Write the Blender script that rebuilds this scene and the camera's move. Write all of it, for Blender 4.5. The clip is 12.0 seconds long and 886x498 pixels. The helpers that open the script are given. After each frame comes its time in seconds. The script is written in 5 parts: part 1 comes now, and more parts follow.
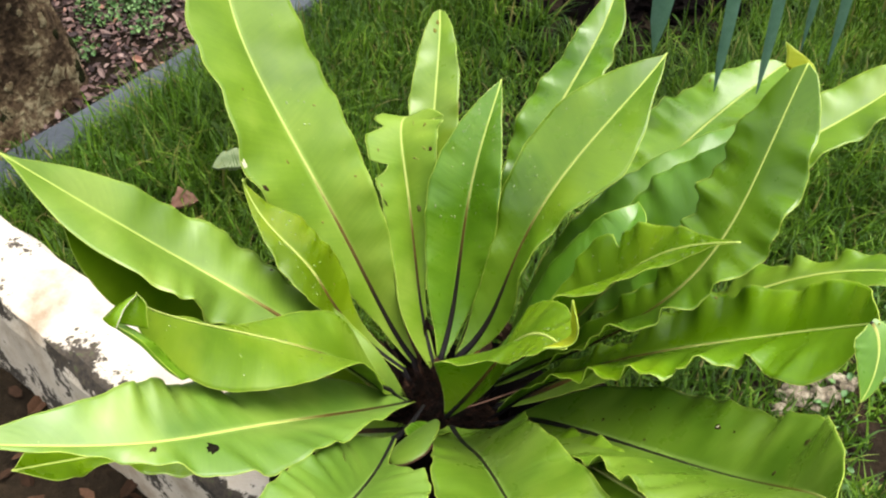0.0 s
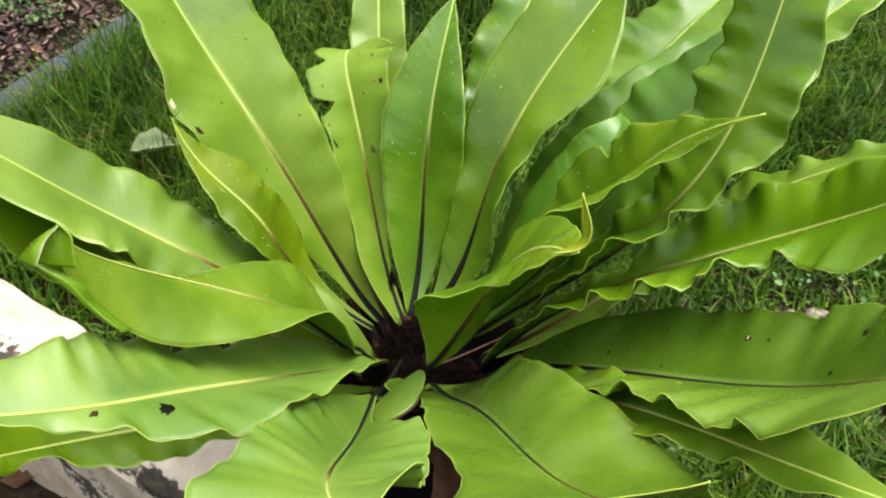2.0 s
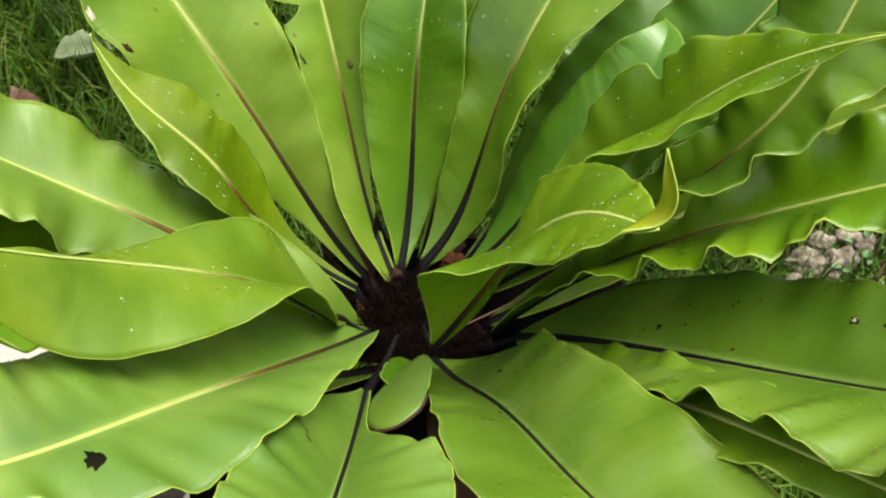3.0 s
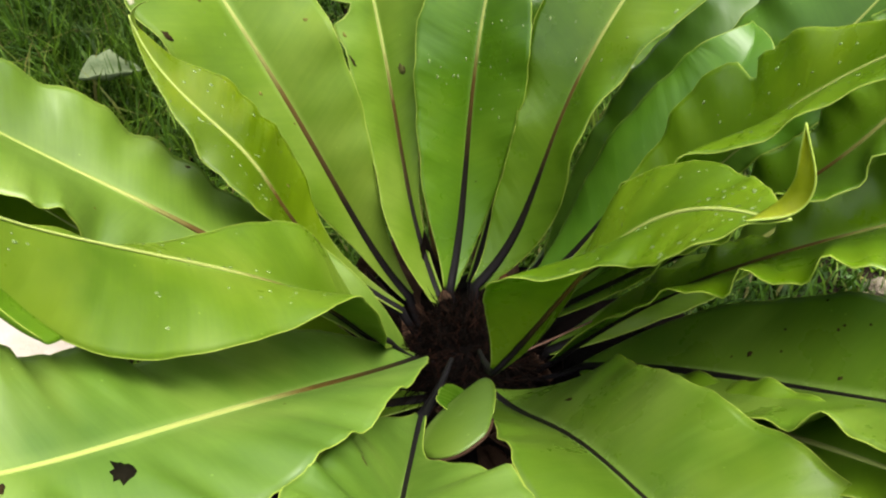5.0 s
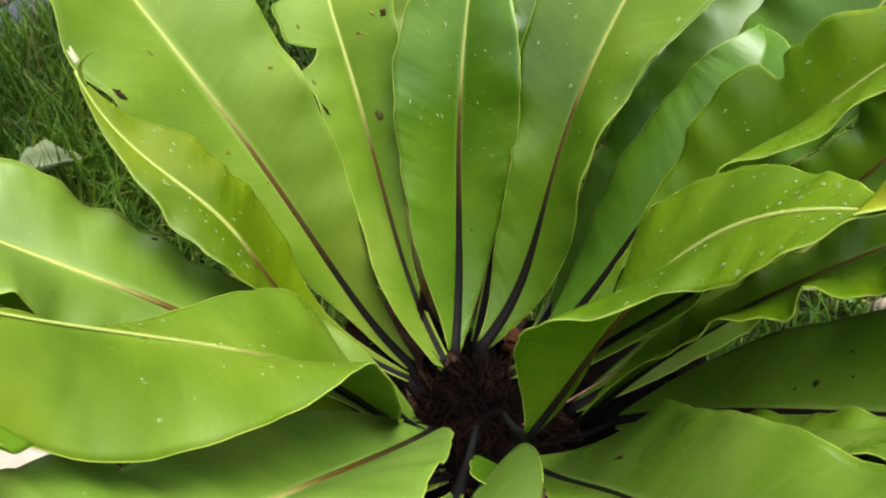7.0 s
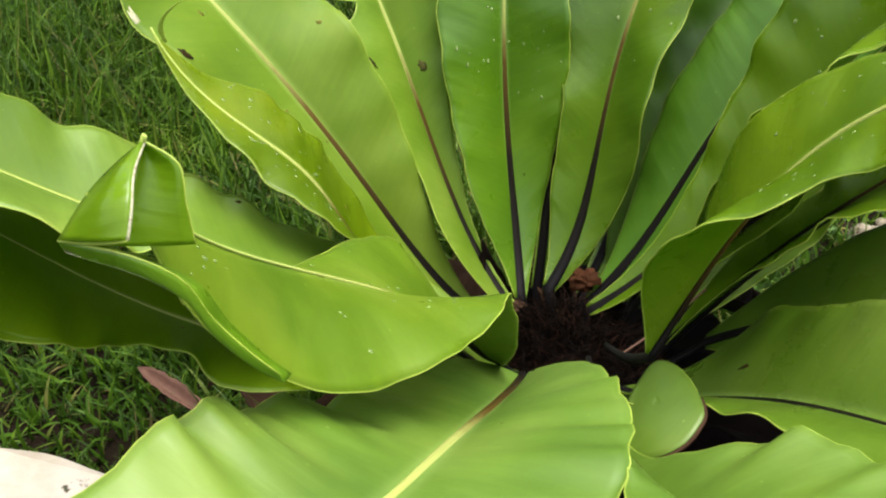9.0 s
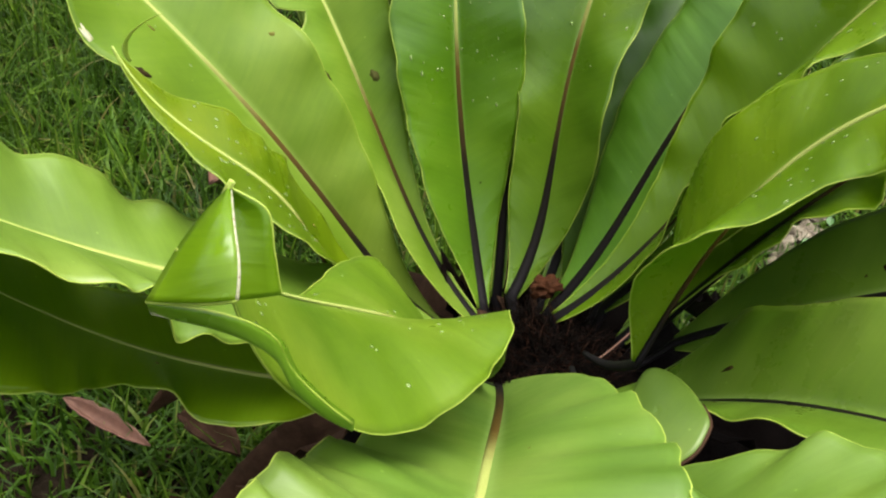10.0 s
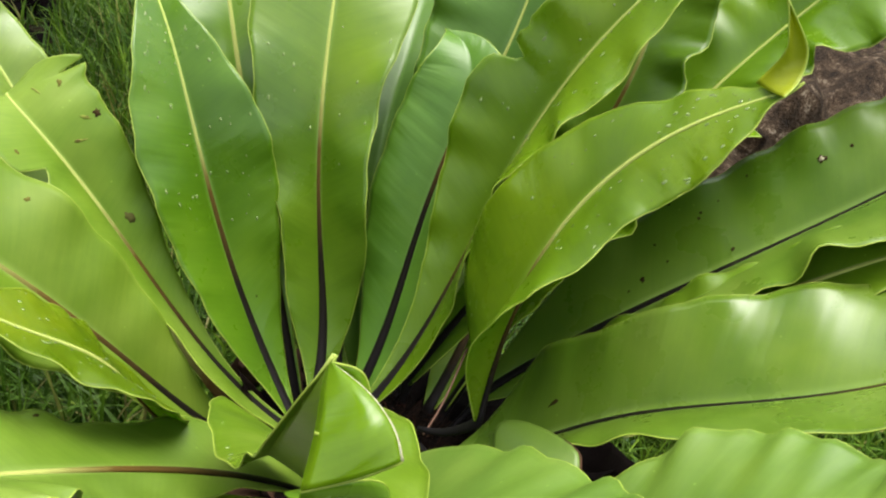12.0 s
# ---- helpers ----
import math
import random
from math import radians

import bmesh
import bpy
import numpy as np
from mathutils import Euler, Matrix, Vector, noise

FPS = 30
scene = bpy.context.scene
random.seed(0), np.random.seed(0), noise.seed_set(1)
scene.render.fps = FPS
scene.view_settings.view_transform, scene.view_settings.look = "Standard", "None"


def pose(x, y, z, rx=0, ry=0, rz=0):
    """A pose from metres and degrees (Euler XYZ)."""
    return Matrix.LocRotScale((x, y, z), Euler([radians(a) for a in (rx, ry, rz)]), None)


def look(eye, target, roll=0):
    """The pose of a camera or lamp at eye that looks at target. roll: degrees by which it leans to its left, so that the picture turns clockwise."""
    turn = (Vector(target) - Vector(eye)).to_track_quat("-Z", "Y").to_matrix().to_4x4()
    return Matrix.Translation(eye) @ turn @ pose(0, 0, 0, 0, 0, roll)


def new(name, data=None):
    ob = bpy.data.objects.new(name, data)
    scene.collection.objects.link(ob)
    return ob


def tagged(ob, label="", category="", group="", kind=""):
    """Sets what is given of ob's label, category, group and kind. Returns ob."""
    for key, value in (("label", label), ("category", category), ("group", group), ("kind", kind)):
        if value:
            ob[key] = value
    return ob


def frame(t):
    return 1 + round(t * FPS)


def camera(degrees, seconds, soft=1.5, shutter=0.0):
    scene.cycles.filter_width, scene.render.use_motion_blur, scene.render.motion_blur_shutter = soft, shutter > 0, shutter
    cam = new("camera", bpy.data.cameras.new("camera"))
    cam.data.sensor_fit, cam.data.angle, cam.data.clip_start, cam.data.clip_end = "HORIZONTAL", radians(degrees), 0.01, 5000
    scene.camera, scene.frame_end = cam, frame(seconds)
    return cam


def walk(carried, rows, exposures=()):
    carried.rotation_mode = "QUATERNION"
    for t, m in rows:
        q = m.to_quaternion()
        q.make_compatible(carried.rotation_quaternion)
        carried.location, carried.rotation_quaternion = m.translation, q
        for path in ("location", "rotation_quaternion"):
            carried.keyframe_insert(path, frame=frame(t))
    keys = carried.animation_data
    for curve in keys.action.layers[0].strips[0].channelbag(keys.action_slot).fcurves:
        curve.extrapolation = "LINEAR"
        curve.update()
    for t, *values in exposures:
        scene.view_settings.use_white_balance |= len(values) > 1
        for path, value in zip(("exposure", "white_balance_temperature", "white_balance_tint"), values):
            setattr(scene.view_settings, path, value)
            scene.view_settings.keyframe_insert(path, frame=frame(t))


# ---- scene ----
cam = camera(47.48, 12.0, soft=2.1)
PATH = [
    (0, 0, -0.83, 1.58, 44, -0, 0),
    (0.5, -0.0023, -0.8059, 1.543, 43.91, 0.684, -0.95),
    (1, -0.0111, -0.795, 1.5192, 42.896, 0.945, -1.423),
    (1.5, -0.0356, -0.7886, 1.4572, 43.184, 0.495, -3.451),
    (2, -0.0581, -0.7917, 1.3969, 45.049, 0.138, -6.461),
    (2.5, -0.0743, -0.7147, 1.3303, 43.216, -0.84, -7.967),
    (3, -0.0785, -0.5753, 1.2671, 38.508, -1.009, -9.023),
    (3.2, -0.0764, -0.5378, 1.2376, 36.616, -1.053, -8.375),
    (4.8, -0.1174, -0.5394, 1.1636, 41.907, -1.779, -7.89),
    (5, -0.1183, -0.5451, 1.1707, 42.028, -1.677, -7.597),
    (5.5, -0.1262, -0.5365, 1.1758, 41.384, -1.74, -8.167),
    (6, -0.1202, -0.5039, 1.1443, 41.555, -1.121, -7.639),
    (6.5, -0.1392, -0.4804, 1.1054, 42.887, -1.406, -9.118),
    (6.7, -0.1428, -0.4787, 1.092, 44.659, -0.478, -11.239),
    (8.3, -0.2655, -0.5435, 1.0782, 49.081, -0.934, -21.711),
    (8.5, -0.2792, -0.5079, 1.0669, 47.833, 1.244, -23.063),
    (9, -0.3053, -0.4584, 1.0451, 46.493, 0.105, -22.381),
    (9.5, -0.337, -0.422, 1.0321, 46.012, -2.502, -24.765),
    (10, -0.3596, -0.4075, 1.0414, 46.449, -2.723, -29.136),
    (10.5, -0.3843, -0.409, 1.0885, 48.321, -2.823, -38.287),
    (11, -0.4413, -0.3946, 1.1, 47.585, -2.54, -47.435),
    (11.5, -0.4676, -0.3603, 1.071, 49.864, -3.772, -51.433),
    (12, -0.4705, -0.3256, 1.0664, 52.513, -5.381, -54.624),
]
walk(cam, [(t, pose(x, y, z, rx, ry, rz)) for t, x, y, z, rx, ry, rz in PATH], exposures=[(0.0, 1.70), (2.0, 1.56), (3.0, 1.47), (5.0, 1.42), (8.0, 1.48), (12.0, 1.51)])

# ---- daylight: bright hazy sky, wide soft sun ----
SUN_EL, SUN_AZ = radians(77), radians(75)
world = bpy.data.worlds.new("sky")
scene.world = world
world.use_nodes = True
wn = world.node_tree
sky = wn.nodes.new("ShaderNodeTexSky")
sky.sky_type = "NISHITA"
sky.sun_disc = False
sky.sun_elevation, sky.sun_rotation = SUN_EL, SUN_AZ
sky.dust_density, sky.air_density, sky.ozone_density = 4.0, 1.0, 0.6
wn.nodes["Background"].inputs["Strength"].default_value = 0.15
veil = wn.nodes.new("ShaderNodeHueSaturation")  # thin white cloud
veil.inputs["Saturation"].default_value, veil.inputs["Value"].default_value = 0.22, 1.15
wn.links.new(sky.outputs[0], veil.inputs["Color"])
wn.links.new(veil.outputs[0], wn.nodes["Background"].inputs["Color"])
sun = new("sun", bpy.data.lights.new("sun", "SUN"))
sun.data.energy, sun.data.angle, sun.data.color = 1.3, radians(50), (1.0, 0.94, 0.83)
sun.matrix_world = look((math.sin(SUN_AZ) * math.cos(SUN_EL), math.cos(SUN_AZ) * math.cos(SUN_EL), math.sin(SUN_EL)), (0, 0, 0))


# ---- materials ----
def material(name):
    m = bpy.data.materials.new(name)
    m.use_nodes = True
    return m, m.node_tree.nodes, m.node_tree.links, m.node_tree.nodes["Principled BSDF"]


def ramp(nodes, stops):
    r = nodes.new("ShaderNodeValToRGB")
    e = r.color_ramp.elements
    while len(e) < len(stops):
        e.new(0.5)
    for k, (p, c) in zip(e, stops):
        k.position, k.color = p, (*c, 1)
    return r


def mixer(nodes, links, a, b, fac, mode="MIX"):
    n = nodes.new("ShaderNodeMix")
    n.data_type, n.blend_type = "RGBA", mode
    for sock, v in ((n.inputs[6], a), (n.inputs[7], b), (n.inputs[0], fac)):
        if hasattr(v, "is_output"):
            links.new(v, sock)
        elif isinstance(v, tuple):
            sock.default_value = (*v, 1)
        else:
            sock.default_value = v
    return n.outputs[2]


def calc(nodes, links, op, a, b=0.0):
    n = nodes.new("ShaderNodeMath")
    n.operation = op
    for sock, v in ((n.inputs[0], a), (n.inputs[1], b)):
        if hasattr(v, "is_output"):
            links.new(v, sock)
        else:
            sock.default_value = v
    return n.outputs[0]


def texture(nodes, links, scale, detail=4.0, rough=0.55, coord=None, kind="ShaderNodeTexNoise"):
    n = nodes.new(kind)
    n.inputs["Scale"].default_value = scale
    if kind == "ShaderNodeTexNoise":
        n.inputs["Detail"].default_value, n.inputs["Roughness"].default_value = detail, rough
    if coord is None:
        coord = nodes.new("ShaderNodeTexCoord").outputs["Object"]
    links.new(coord, n.inputs["Vector"])
    return n


def bump(nodes, links, height, strength, distance, bsdf):
    b = nodes.new("ShaderNodeBump")
    b.inputs["Strength"].default_value, b.inputs["Distance"].default_value = strength, distance
    links.new(height, b.inputs["Height"])
    links.new(b.outputs[0], bsdf.inputs["Normal"])
    return b


def leaf_material(name, deep, mid, pale, base, thru, gloss, wax=0.5, clear=0.2):
    """Leathery frond blade; u runs along the frond, v across it from the midrib."""
    m, nodes, links, bsdf = material(name)
    uv = nodes.new("ShaderNodeUVMap").outputs[0]
    sep = nodes.new("ShaderNodeSeparateXYZ")
    links.new(uv, sep.inputs[0])
    u, v = sep.outputs[0], sep.outputs[1]
    obj = nodes.new("ShaderNodeTexCoord").outputs["Object"]
    big = texture(nodes, links, 9.0, 3.0, 0.5, obj)
    fine = texture(nodes, links, 160.0, 3.0, 0.6, obj)
    tone = ramp(nodes, [(0.32, deep), (0.5, mid), (0.68, pale)])
    links.new(big.outputs[0], tone.inputs[0])
    col = tone.outputs[0]
    info = nodes.new("ShaderNodeObjectInfo")
    # parallel side veins, slightly slanted towards the tip
    slant = nodes.new("ShaderNodeCombineXYZ")
    links.new(calc(nodes, links, "SUBTRACT", calc(nodes, links, "MULTIPLY", u, 150.0), calc(nodes, links, "MULTIPLY", calc(nodes, links, "ABSOLUTE", v), 7.0)), slant.inputs[0])
    links.new(calc(nodes, links, "MULTIPLY", v, 1.3), slant.inputs[1])
    links.new(info.outputs["Random"], slant.inputs[2])
    vein = texture(nodes, links, 1.0, 3.0, 0.6, slant.outputs[0])
    vr = ramp(nodes, [(0.3, (0.74, 0.80, 0.68)), (0.65, (1.0, 1.0, 1.0))])
    links.new(vein.outputs[0], vr.inputs[0])
    col = mixer(nodes, links, col, vr.outputs[0], 0.45, "MULTIPLY")
    fr = ramp(nodes, [(0.3, (0.9, 0.9, 0.9)), (0.7, (1.0, 1.0, 1.0))])
    links.new(fine.outputs[0], fr.inputs[0])
    col = mixer(nodes, links, col, fr.outputs[0], 0.6, "MULTIPLY")
    # pale heart at the frond's foot
    foot = ramp(nodes, [(0.04, (1, 1, 1)), (0.26, (0, 0, 0))])
    links.new(u, foot.inputs[0])
    col = mixer(nodes, links, col, base, calc(nodes, links, "MULTIPLY", foot.outputs[0], 0.1))
    # pale band along both sides of the midrib, strongest towards the foot
    band = ramp(nodes, [(0.05, (1, 1, 1)), (0.11, (0, 0, 0))])
    links.new(calc(nodes, links, "ABSOLUTE", v), band.inputs[0])
    fade = ramp(nodes, [(0.1, (1, 1, 1)), (0.75, (0.1, 0.1, 0.1))])
    links.new(u, fade.inputs[0])
    col = mixer(nodes, links, col, tuple(min(1.0, 1.25 * c + 0.05) for c in pale), calc(nodes, links, "MULTIPLY", calc(nodes, links, "MULTIPLY", band.outputs[0], fade.outputs[0]), 0.55))
    # yellowing blotches
    blotch = texture(nodes, links, 5.0, 4.0, 0.6, obj)
    br = ramp(nodes, [(0.56, (0, 0, 0)), (0.72, (1, 1, 1))])
    links.new(blotch.outputs[0], br.inputs[0])
    col = mixer(nodes, links, col, tuple(min(1.0, c * k) for c, k in zip(pale, (1.25, 1.12, 1.0))), calc(nodes, links, "MULTIPLY", br.outputs[0], 0.55))
    # small pale and brown specks
    speck = texture(nodes, links, 55.0, 2.0, 0.5, obj, "ShaderNodeTexVoronoi")
    sr = ramp(nodes, [(0.035, (1, 1, 1)), (0.06, (0, 0, 0))])
    links.new(speck.outputs["Distance"], sr.inputs[0])
    col = mixer(nodes, links, col, tuple(min(1.0, 1.7 * c + 0.03) for c in pale), calc(nodes, links, "MULTIPLY", sr.outputs[0], 0.35))
    hue = nodes.new("ShaderNodeHueSaturation")
    links.new(calc(nodes, links, "ADD", calc(nodes, links, "MULTIPLY", info.outputs["Random"], 0.012), 0.494), hue.inputs["Hue"])
    links.new(calc(nodes, links, "ADD", calc(nodes, links, "MULTIPLY", info.outputs["Random"], 0.16), 0.92), hue.inputs["Value"])
    links.new(col, hue.inputs["Color"])
    col = hue.outputs[0]
    links.new(col, bsdf.inputs["Base Color"])
    film = texture(nodes, links, 14.0, 5.0, 0.6, obj)
    rr = ramp(nodes, [(0.35, (gloss - 0.13,) * 3), (0.65, (gloss + 0.03,) * 3)])
    links.new(film.outputs[0], rr.inputs[0])
    links.new(rr.outputs[0], bsdf.inputs["Roughness"])
    bsdf.inputs["Specular IOR Level"].default_value = wax
    h = calc(nodes, links, "ADD", calc(nodes, links, "MULTIPLY", vein.outputs[0], 0.5), calc(nodes, links, "MULTIPLY", fine.outputs[0], 0.25))
    fine_bump = bump(nodes, links, h, 0.2, 0.001, bsdf)
    # soft pleats that fan out from the midrib and grow towards the edge
    fan = nodes.new("ShaderNodeCombineXYZ")
    links.new(calc(nodes, links, "SUBTRACT", calc(nodes, links, "MULTIPLY", u, 17.0), calc(nodes, links, "MULTIPLY", calc(nodes, links, "ABSOLUTE", v), 1.1)), fan.inputs[0])
    links.new(calc(nodes, links, "MULTIPLY", v, 0.45), fan.inputs[1])
    links.new(calc(nodes, links, "MULTIPLY", info.outputs["Random"], 30.0), fan.inputs[2])
    pleat = texture(nodes, links, 1.0, 2.0, 0.45, fan.outputs[0])
    grow = calc(nodes, links, "MULTIPLY", pleat.outputs[0], calc(nodes, links, "ADD", calc(nodes, links, "ABSOLUTE", v), 0.15))
    soft = nodes.new("ShaderNodeBump")
    soft.inputs["Strength"].default_value, soft.inputs["Distance"].default_value = 0.26, 0.010
    links.new(grow, soft.inputs["Height"])
    links.new(soft.outputs[0], fine_bump.inputs["Normal"])
    tr = nodes.new("ShaderNodeBsdfTranslucent")
    links.new(mixer(nodes, links, col, thru, 0.6), tr.inputs["Color"])
    mix = nodes.new("ShaderNodeMixShader")
    mix.inputs[0].default_value = clear
    links.new(bsdf.outputs[0], mix.inputs[1])
    links.new(tr.outputs[0], mix.inputs[2])
    links.new(mix.outputs[0], nodes["Material Output"].inputs["Surface"])
    return m


LEAF = {
    "fresh": leaf_material("frond_green", (0.052, 0.125, 0.003), (0.081, 0.175, 0.005), (0.124, 0.230, 0.011), (0.187, 0.274, 0.051), (0.130, 0.323, 0.002), 0.36, clear=0.18),
    "young": leaf_material("frond_yellow_green", (0.083, 0.171, 0.002), (0.118, 0.229, 0.003), (0.172, 0.290, 0.007), (0.187, 0.284, 0.043), (0.175, 0.420, 0.002), 0.35, clear=0.34),
    "dusky": leaf_material("frond_blue_green", (0.043, 0.112, 0.003), (0.062, 0.147, 0.005), (0.088, 0.186, 0.013), (0.144, 0.225, 0.051), (0.107, 0.265, 0.010), 0.44, clear=0.14),
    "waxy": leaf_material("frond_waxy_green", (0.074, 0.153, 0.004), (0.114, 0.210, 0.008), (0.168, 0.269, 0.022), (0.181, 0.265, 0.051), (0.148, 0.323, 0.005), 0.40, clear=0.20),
    "matt": leaf_material("frond_matt_green", (0.080, 0.160, 0.006), (0.122, 0.222, 0.011), (0.180, 0.282, 0.028), (0.210, 0.275, 0.051), (0.170, 0.323, 0.006), 0.54, wax=0.28, clear=0.22),
    "sleek": leaf_material("frond_sleek_green", (0.064, 0.132, 0.007), (0.099, 0.178, 0.012), (0.150, 0.232, 0.029), (0.150, 0.225, 0.051), (0.120, 0.280, 0.005), 0.36, wax=0.6, clear=0.16),
    "thin": leaf_material("frond_thin_green", (0.095, 0.185, 0.002), (0.136, 0.245, 0.003), (0.190, 0.305, 0.007), (0.187, 0.284, 0.043), (0.240, 0.480, 0.002), 0.42, wax=0.3, clear=0.45),
    "citron": leaf_material("frond_citron_green", (0.110, 0.190, 0.002), (0.158, 0.250, 0.004), (0.235, 0.315, 0.008), (0.230, 0.300, 0.040), (0.230, 0.430, 0.002), 0.36, clear=0.42),
    # bluer base colour with the sky's sheen mixed into it
    "sky_sheen": leaf_material("frond_sky_sheen_green", (0.076, 0.148, 0.011), (0.113, 0.198, 0.018), (0.164, 0.248, 0.034), (0.150, 0.220, 0.060), (0.130, 0.280, 0.010), 0.50, wax=0.6, clear=0.16),
    # lighter base colour that paints the sky's sheen onto the upper left frond
    "pale": leaf_material("frond_pale_sheen_green", (0.098, 0.180, 0.014), (0.145, 0.245, 0.024), (0.205, 0.305, 0.045), (0.210, 0.290, 0.060), (0.170, 0.340, 0.010), 0.42, wax=0.7, clear=0.20),
    "lemon": leaf_material("frond_lemon_green", (0.200, 0.250, 0.004), (0.280, 0.330, 0.006), (0.380, 0.400, 0.012), (0.380, 0.400, 0.030), (0.380, 0.450, 0.004), 0.42, wax=0.4, clear=0.30),
    "old": leaf_material("frond_dull_green", (0.077, 0.153, 0.004), (0.114, 0.208, 0.007), (0.172, 0.267, 0.019), (0.207, 0.274, 0.068), (0.179, 0.323, 0.010), 0.42, clear=0.24),
}


def rib_material(name, dark):
    m, nodes, links, bsdf = material(name)
    sep = nodes.new("ShaderNodeSeparateXYZ")
    links.new(nodes.new("ShaderNodeUVMap").outputs[0], sep.inputs[0])
    grain = texture(nodes, links, 90.0)
    pos = calc(nodes, links, "ADD", sep.outputs[0], calc(nodes, links, "MULTIPLY", calc(nodes, links, "SUBTRACT", grain.outputs[0], 0.5), 0.06))
    r = ramp(nodes, [(0.0, (0.007, 0.006, 0.007)), (max(0.05, dark - 0.2), (0.010, 0.008, 0.005)), (dark, (0.080, 0.048, 0.010)), (min(0.97, dark + 0.12), (0.30, 0.33, 0.09)), (1.0, (0.34, 0.42, 0.10))])
    links.new(pos, r.inputs[0])
    links.new(r.outputs[0], bsdf.inputs["Base Color"])
    bsdf.inputs["Roughness"].default_value = 0.45
    bsdf.inputs["Specular IOR Level"].default_value = 0.08
    bump(nodes, links, grain.outputs[0], 0.3, 0.001, bsdf)
    return m


def simple_material(name, stops, scale, rough, relief=0.3, depth=0.004, detail=6.0, island=0.0, shine=0.5):
    m, nodes, links, bsdf = material(name)
    bsdf.inputs["Specular IOR Level"].default_value = shine
    n = texture(nodes, links, scale, detail, 0.6)
    n2 = texture(nodes, links, scale * 7.3, detail, 0.6)
    r = ramp(nodes, stops)
    f = calc(nodes, links, "ADD", calc(nodes, links, "MULTIPLY", n.outputs[0], 0.65), calc(nodes, links, "MULTIPLY", n2.outputs[0], 0.35))
    if island:
        g = nodes.new("ShaderNodeNewGeometry")
        f = calc(nodes, links, "ADD", calc(nodes, links, "MULTIPLY", f, 1 - island), calc(nodes, links, "MULTIPLY", g.outputs["Random Per Island"], island))
    links.new(f, r.inputs[0])
    links.new(r.outputs[0], bsdf.inputs["Base Color"])
    bsdf.inputs["Roughness"].default_value = rough
    bump(nodes, links, n2.outputs[0], relief, depth, bsdf)
    return m


def ground_material(name, stops, scale, rough, relief, depth, shine):
    """Dark soil near the bed, giving way to mown grass farther off."""
    m = simple_material(name, stops, scale, rough, relief, depth, shine=shine)
    nodes, links = m.node_tree.nodes, m.node_tree.links
    bsdf = nodes["Principled BSDF"]
    obj = nodes.new("ShaderNodeTexCoord").outputs["Object"]
    dist = nodes.new("ShaderNodeVectorMath")
    dist.operation = "LENGTH"
    links.new(obj, dist.inputs[0])
    far = ramp(nodes, [(0.0, (0, 0, 0)), (1.0, (1, 1, 1))])
    patch = texture(nodes, links, 1.3, 6.0, 0.6, obj)
    links.new(calc(nodes, links, "ADD", calc(nodes, links, "MULTIPLY", calc(nodes, links, "SUBTRACT", dist.outputs["Value"], 2.4), 1.5), calc(nodes, links, "SUBTRACT", patch.outputs[0], 0.5)), far.inputs[0])
    turf = texture(nodes, links, 38.0, 6.0, 0.7, obj)
    green = ramp(nodes, [(0.3, (0.012, 0.038, 0.005)), (0.55, (0.03, 0.078, 0.009)), (0.75, (0.065, 0.13, 0.02))])
    links.new(turf.outputs[0], green.inputs[0])
    soil = bsdf.inputs["Base Color"].links[0].from_socket
    links.new(mixer(nodes, links, soil, green.outputs[0], far.outputs[0]), bsdf.inputs["Base Color"])
    return m


MARGIN = simple_material("frond_margin", [(0.3, (0.22, 0.31, 0.03)), (0.7, (0.34, 0.42, 0.06))], 40, 0.5)
# fibre and peat browns taken to near black, with the heart's shade in them
SHADED_FIBRE = simple_material("shaded_crown_fibre", [(0.25, (0.002, 0.0015, 0.001)), (0.6, (0.005, 0.0028, 0.002)), (0.92, (0.042, 0.016, 0.009))], 60, 0.8, island=0.5, shine=0.05)
SHADED_BROWN = simple_material("shaded_brown", [(0.3, (0.003, 0.002, 0.002)), (0.6, (0.004, 0.0025, 0.002)), (0.8, (0.014, 0.007, 0.0045))], 45, 0.9, 0.8, 0.01, shine=0.05)
SOIL = ground_material("soil", [(0.3, (0.008, 0.006, 0.004)), (0.5, (0.018, 0.013, 0.008)), (0.75, (0.045, 0.03, 0.018))], 9, 0.95, 0.8, 0.02, shine=0.05)
MULCH = simple_material("leaf_mulch", [(0.2, (0.026, 0.013, 0.012)), (0.45, (0.085, 0.044, 0.039)), (0.62, (0.156, 0.091, 0.078)), (0.8, (0.286, 0.195, 0.169)), (0.95, (0.390, 0.143, 0.065))], 30, 0.8, 0.5, 0.01, island=0.75)
DEAD = simple_material("dead_leaf", [(0.25, (0.014, 0.008, 0.005)), (0.5, (0.040, 0.021, 0.012)), (0.75, (0.10, 0.052, 0.030))], 22, 0.8, 0.4, 0.003, island=0.3, shine=0.08)
LITTER = simple_material("fallen_leaf", [(0.25, (0.07, 0.03, 0.018)), (0.55, (0.17, 0.080, 0.05)), (0.8, (0.28, 0.17, 0.115))], 22, 0.7, 0.4, 0.003)
PALE_LEAF = simple_material("pale_leaf", [(0.3, (0.11, 0.16, 0.07)), (0.6, (0.21, 0.25, 0.13))], 30, 0.6, shine=0.2)
SLATE = simple_material("grey_kerb", [(0.3, (0.026, 0.032, 0.040)), (0.5, (0.048, 0.058, 0.072)), (0.75, (0.085, 0.095, 0.115))], 11, 0.75, 0.4, 0.006)
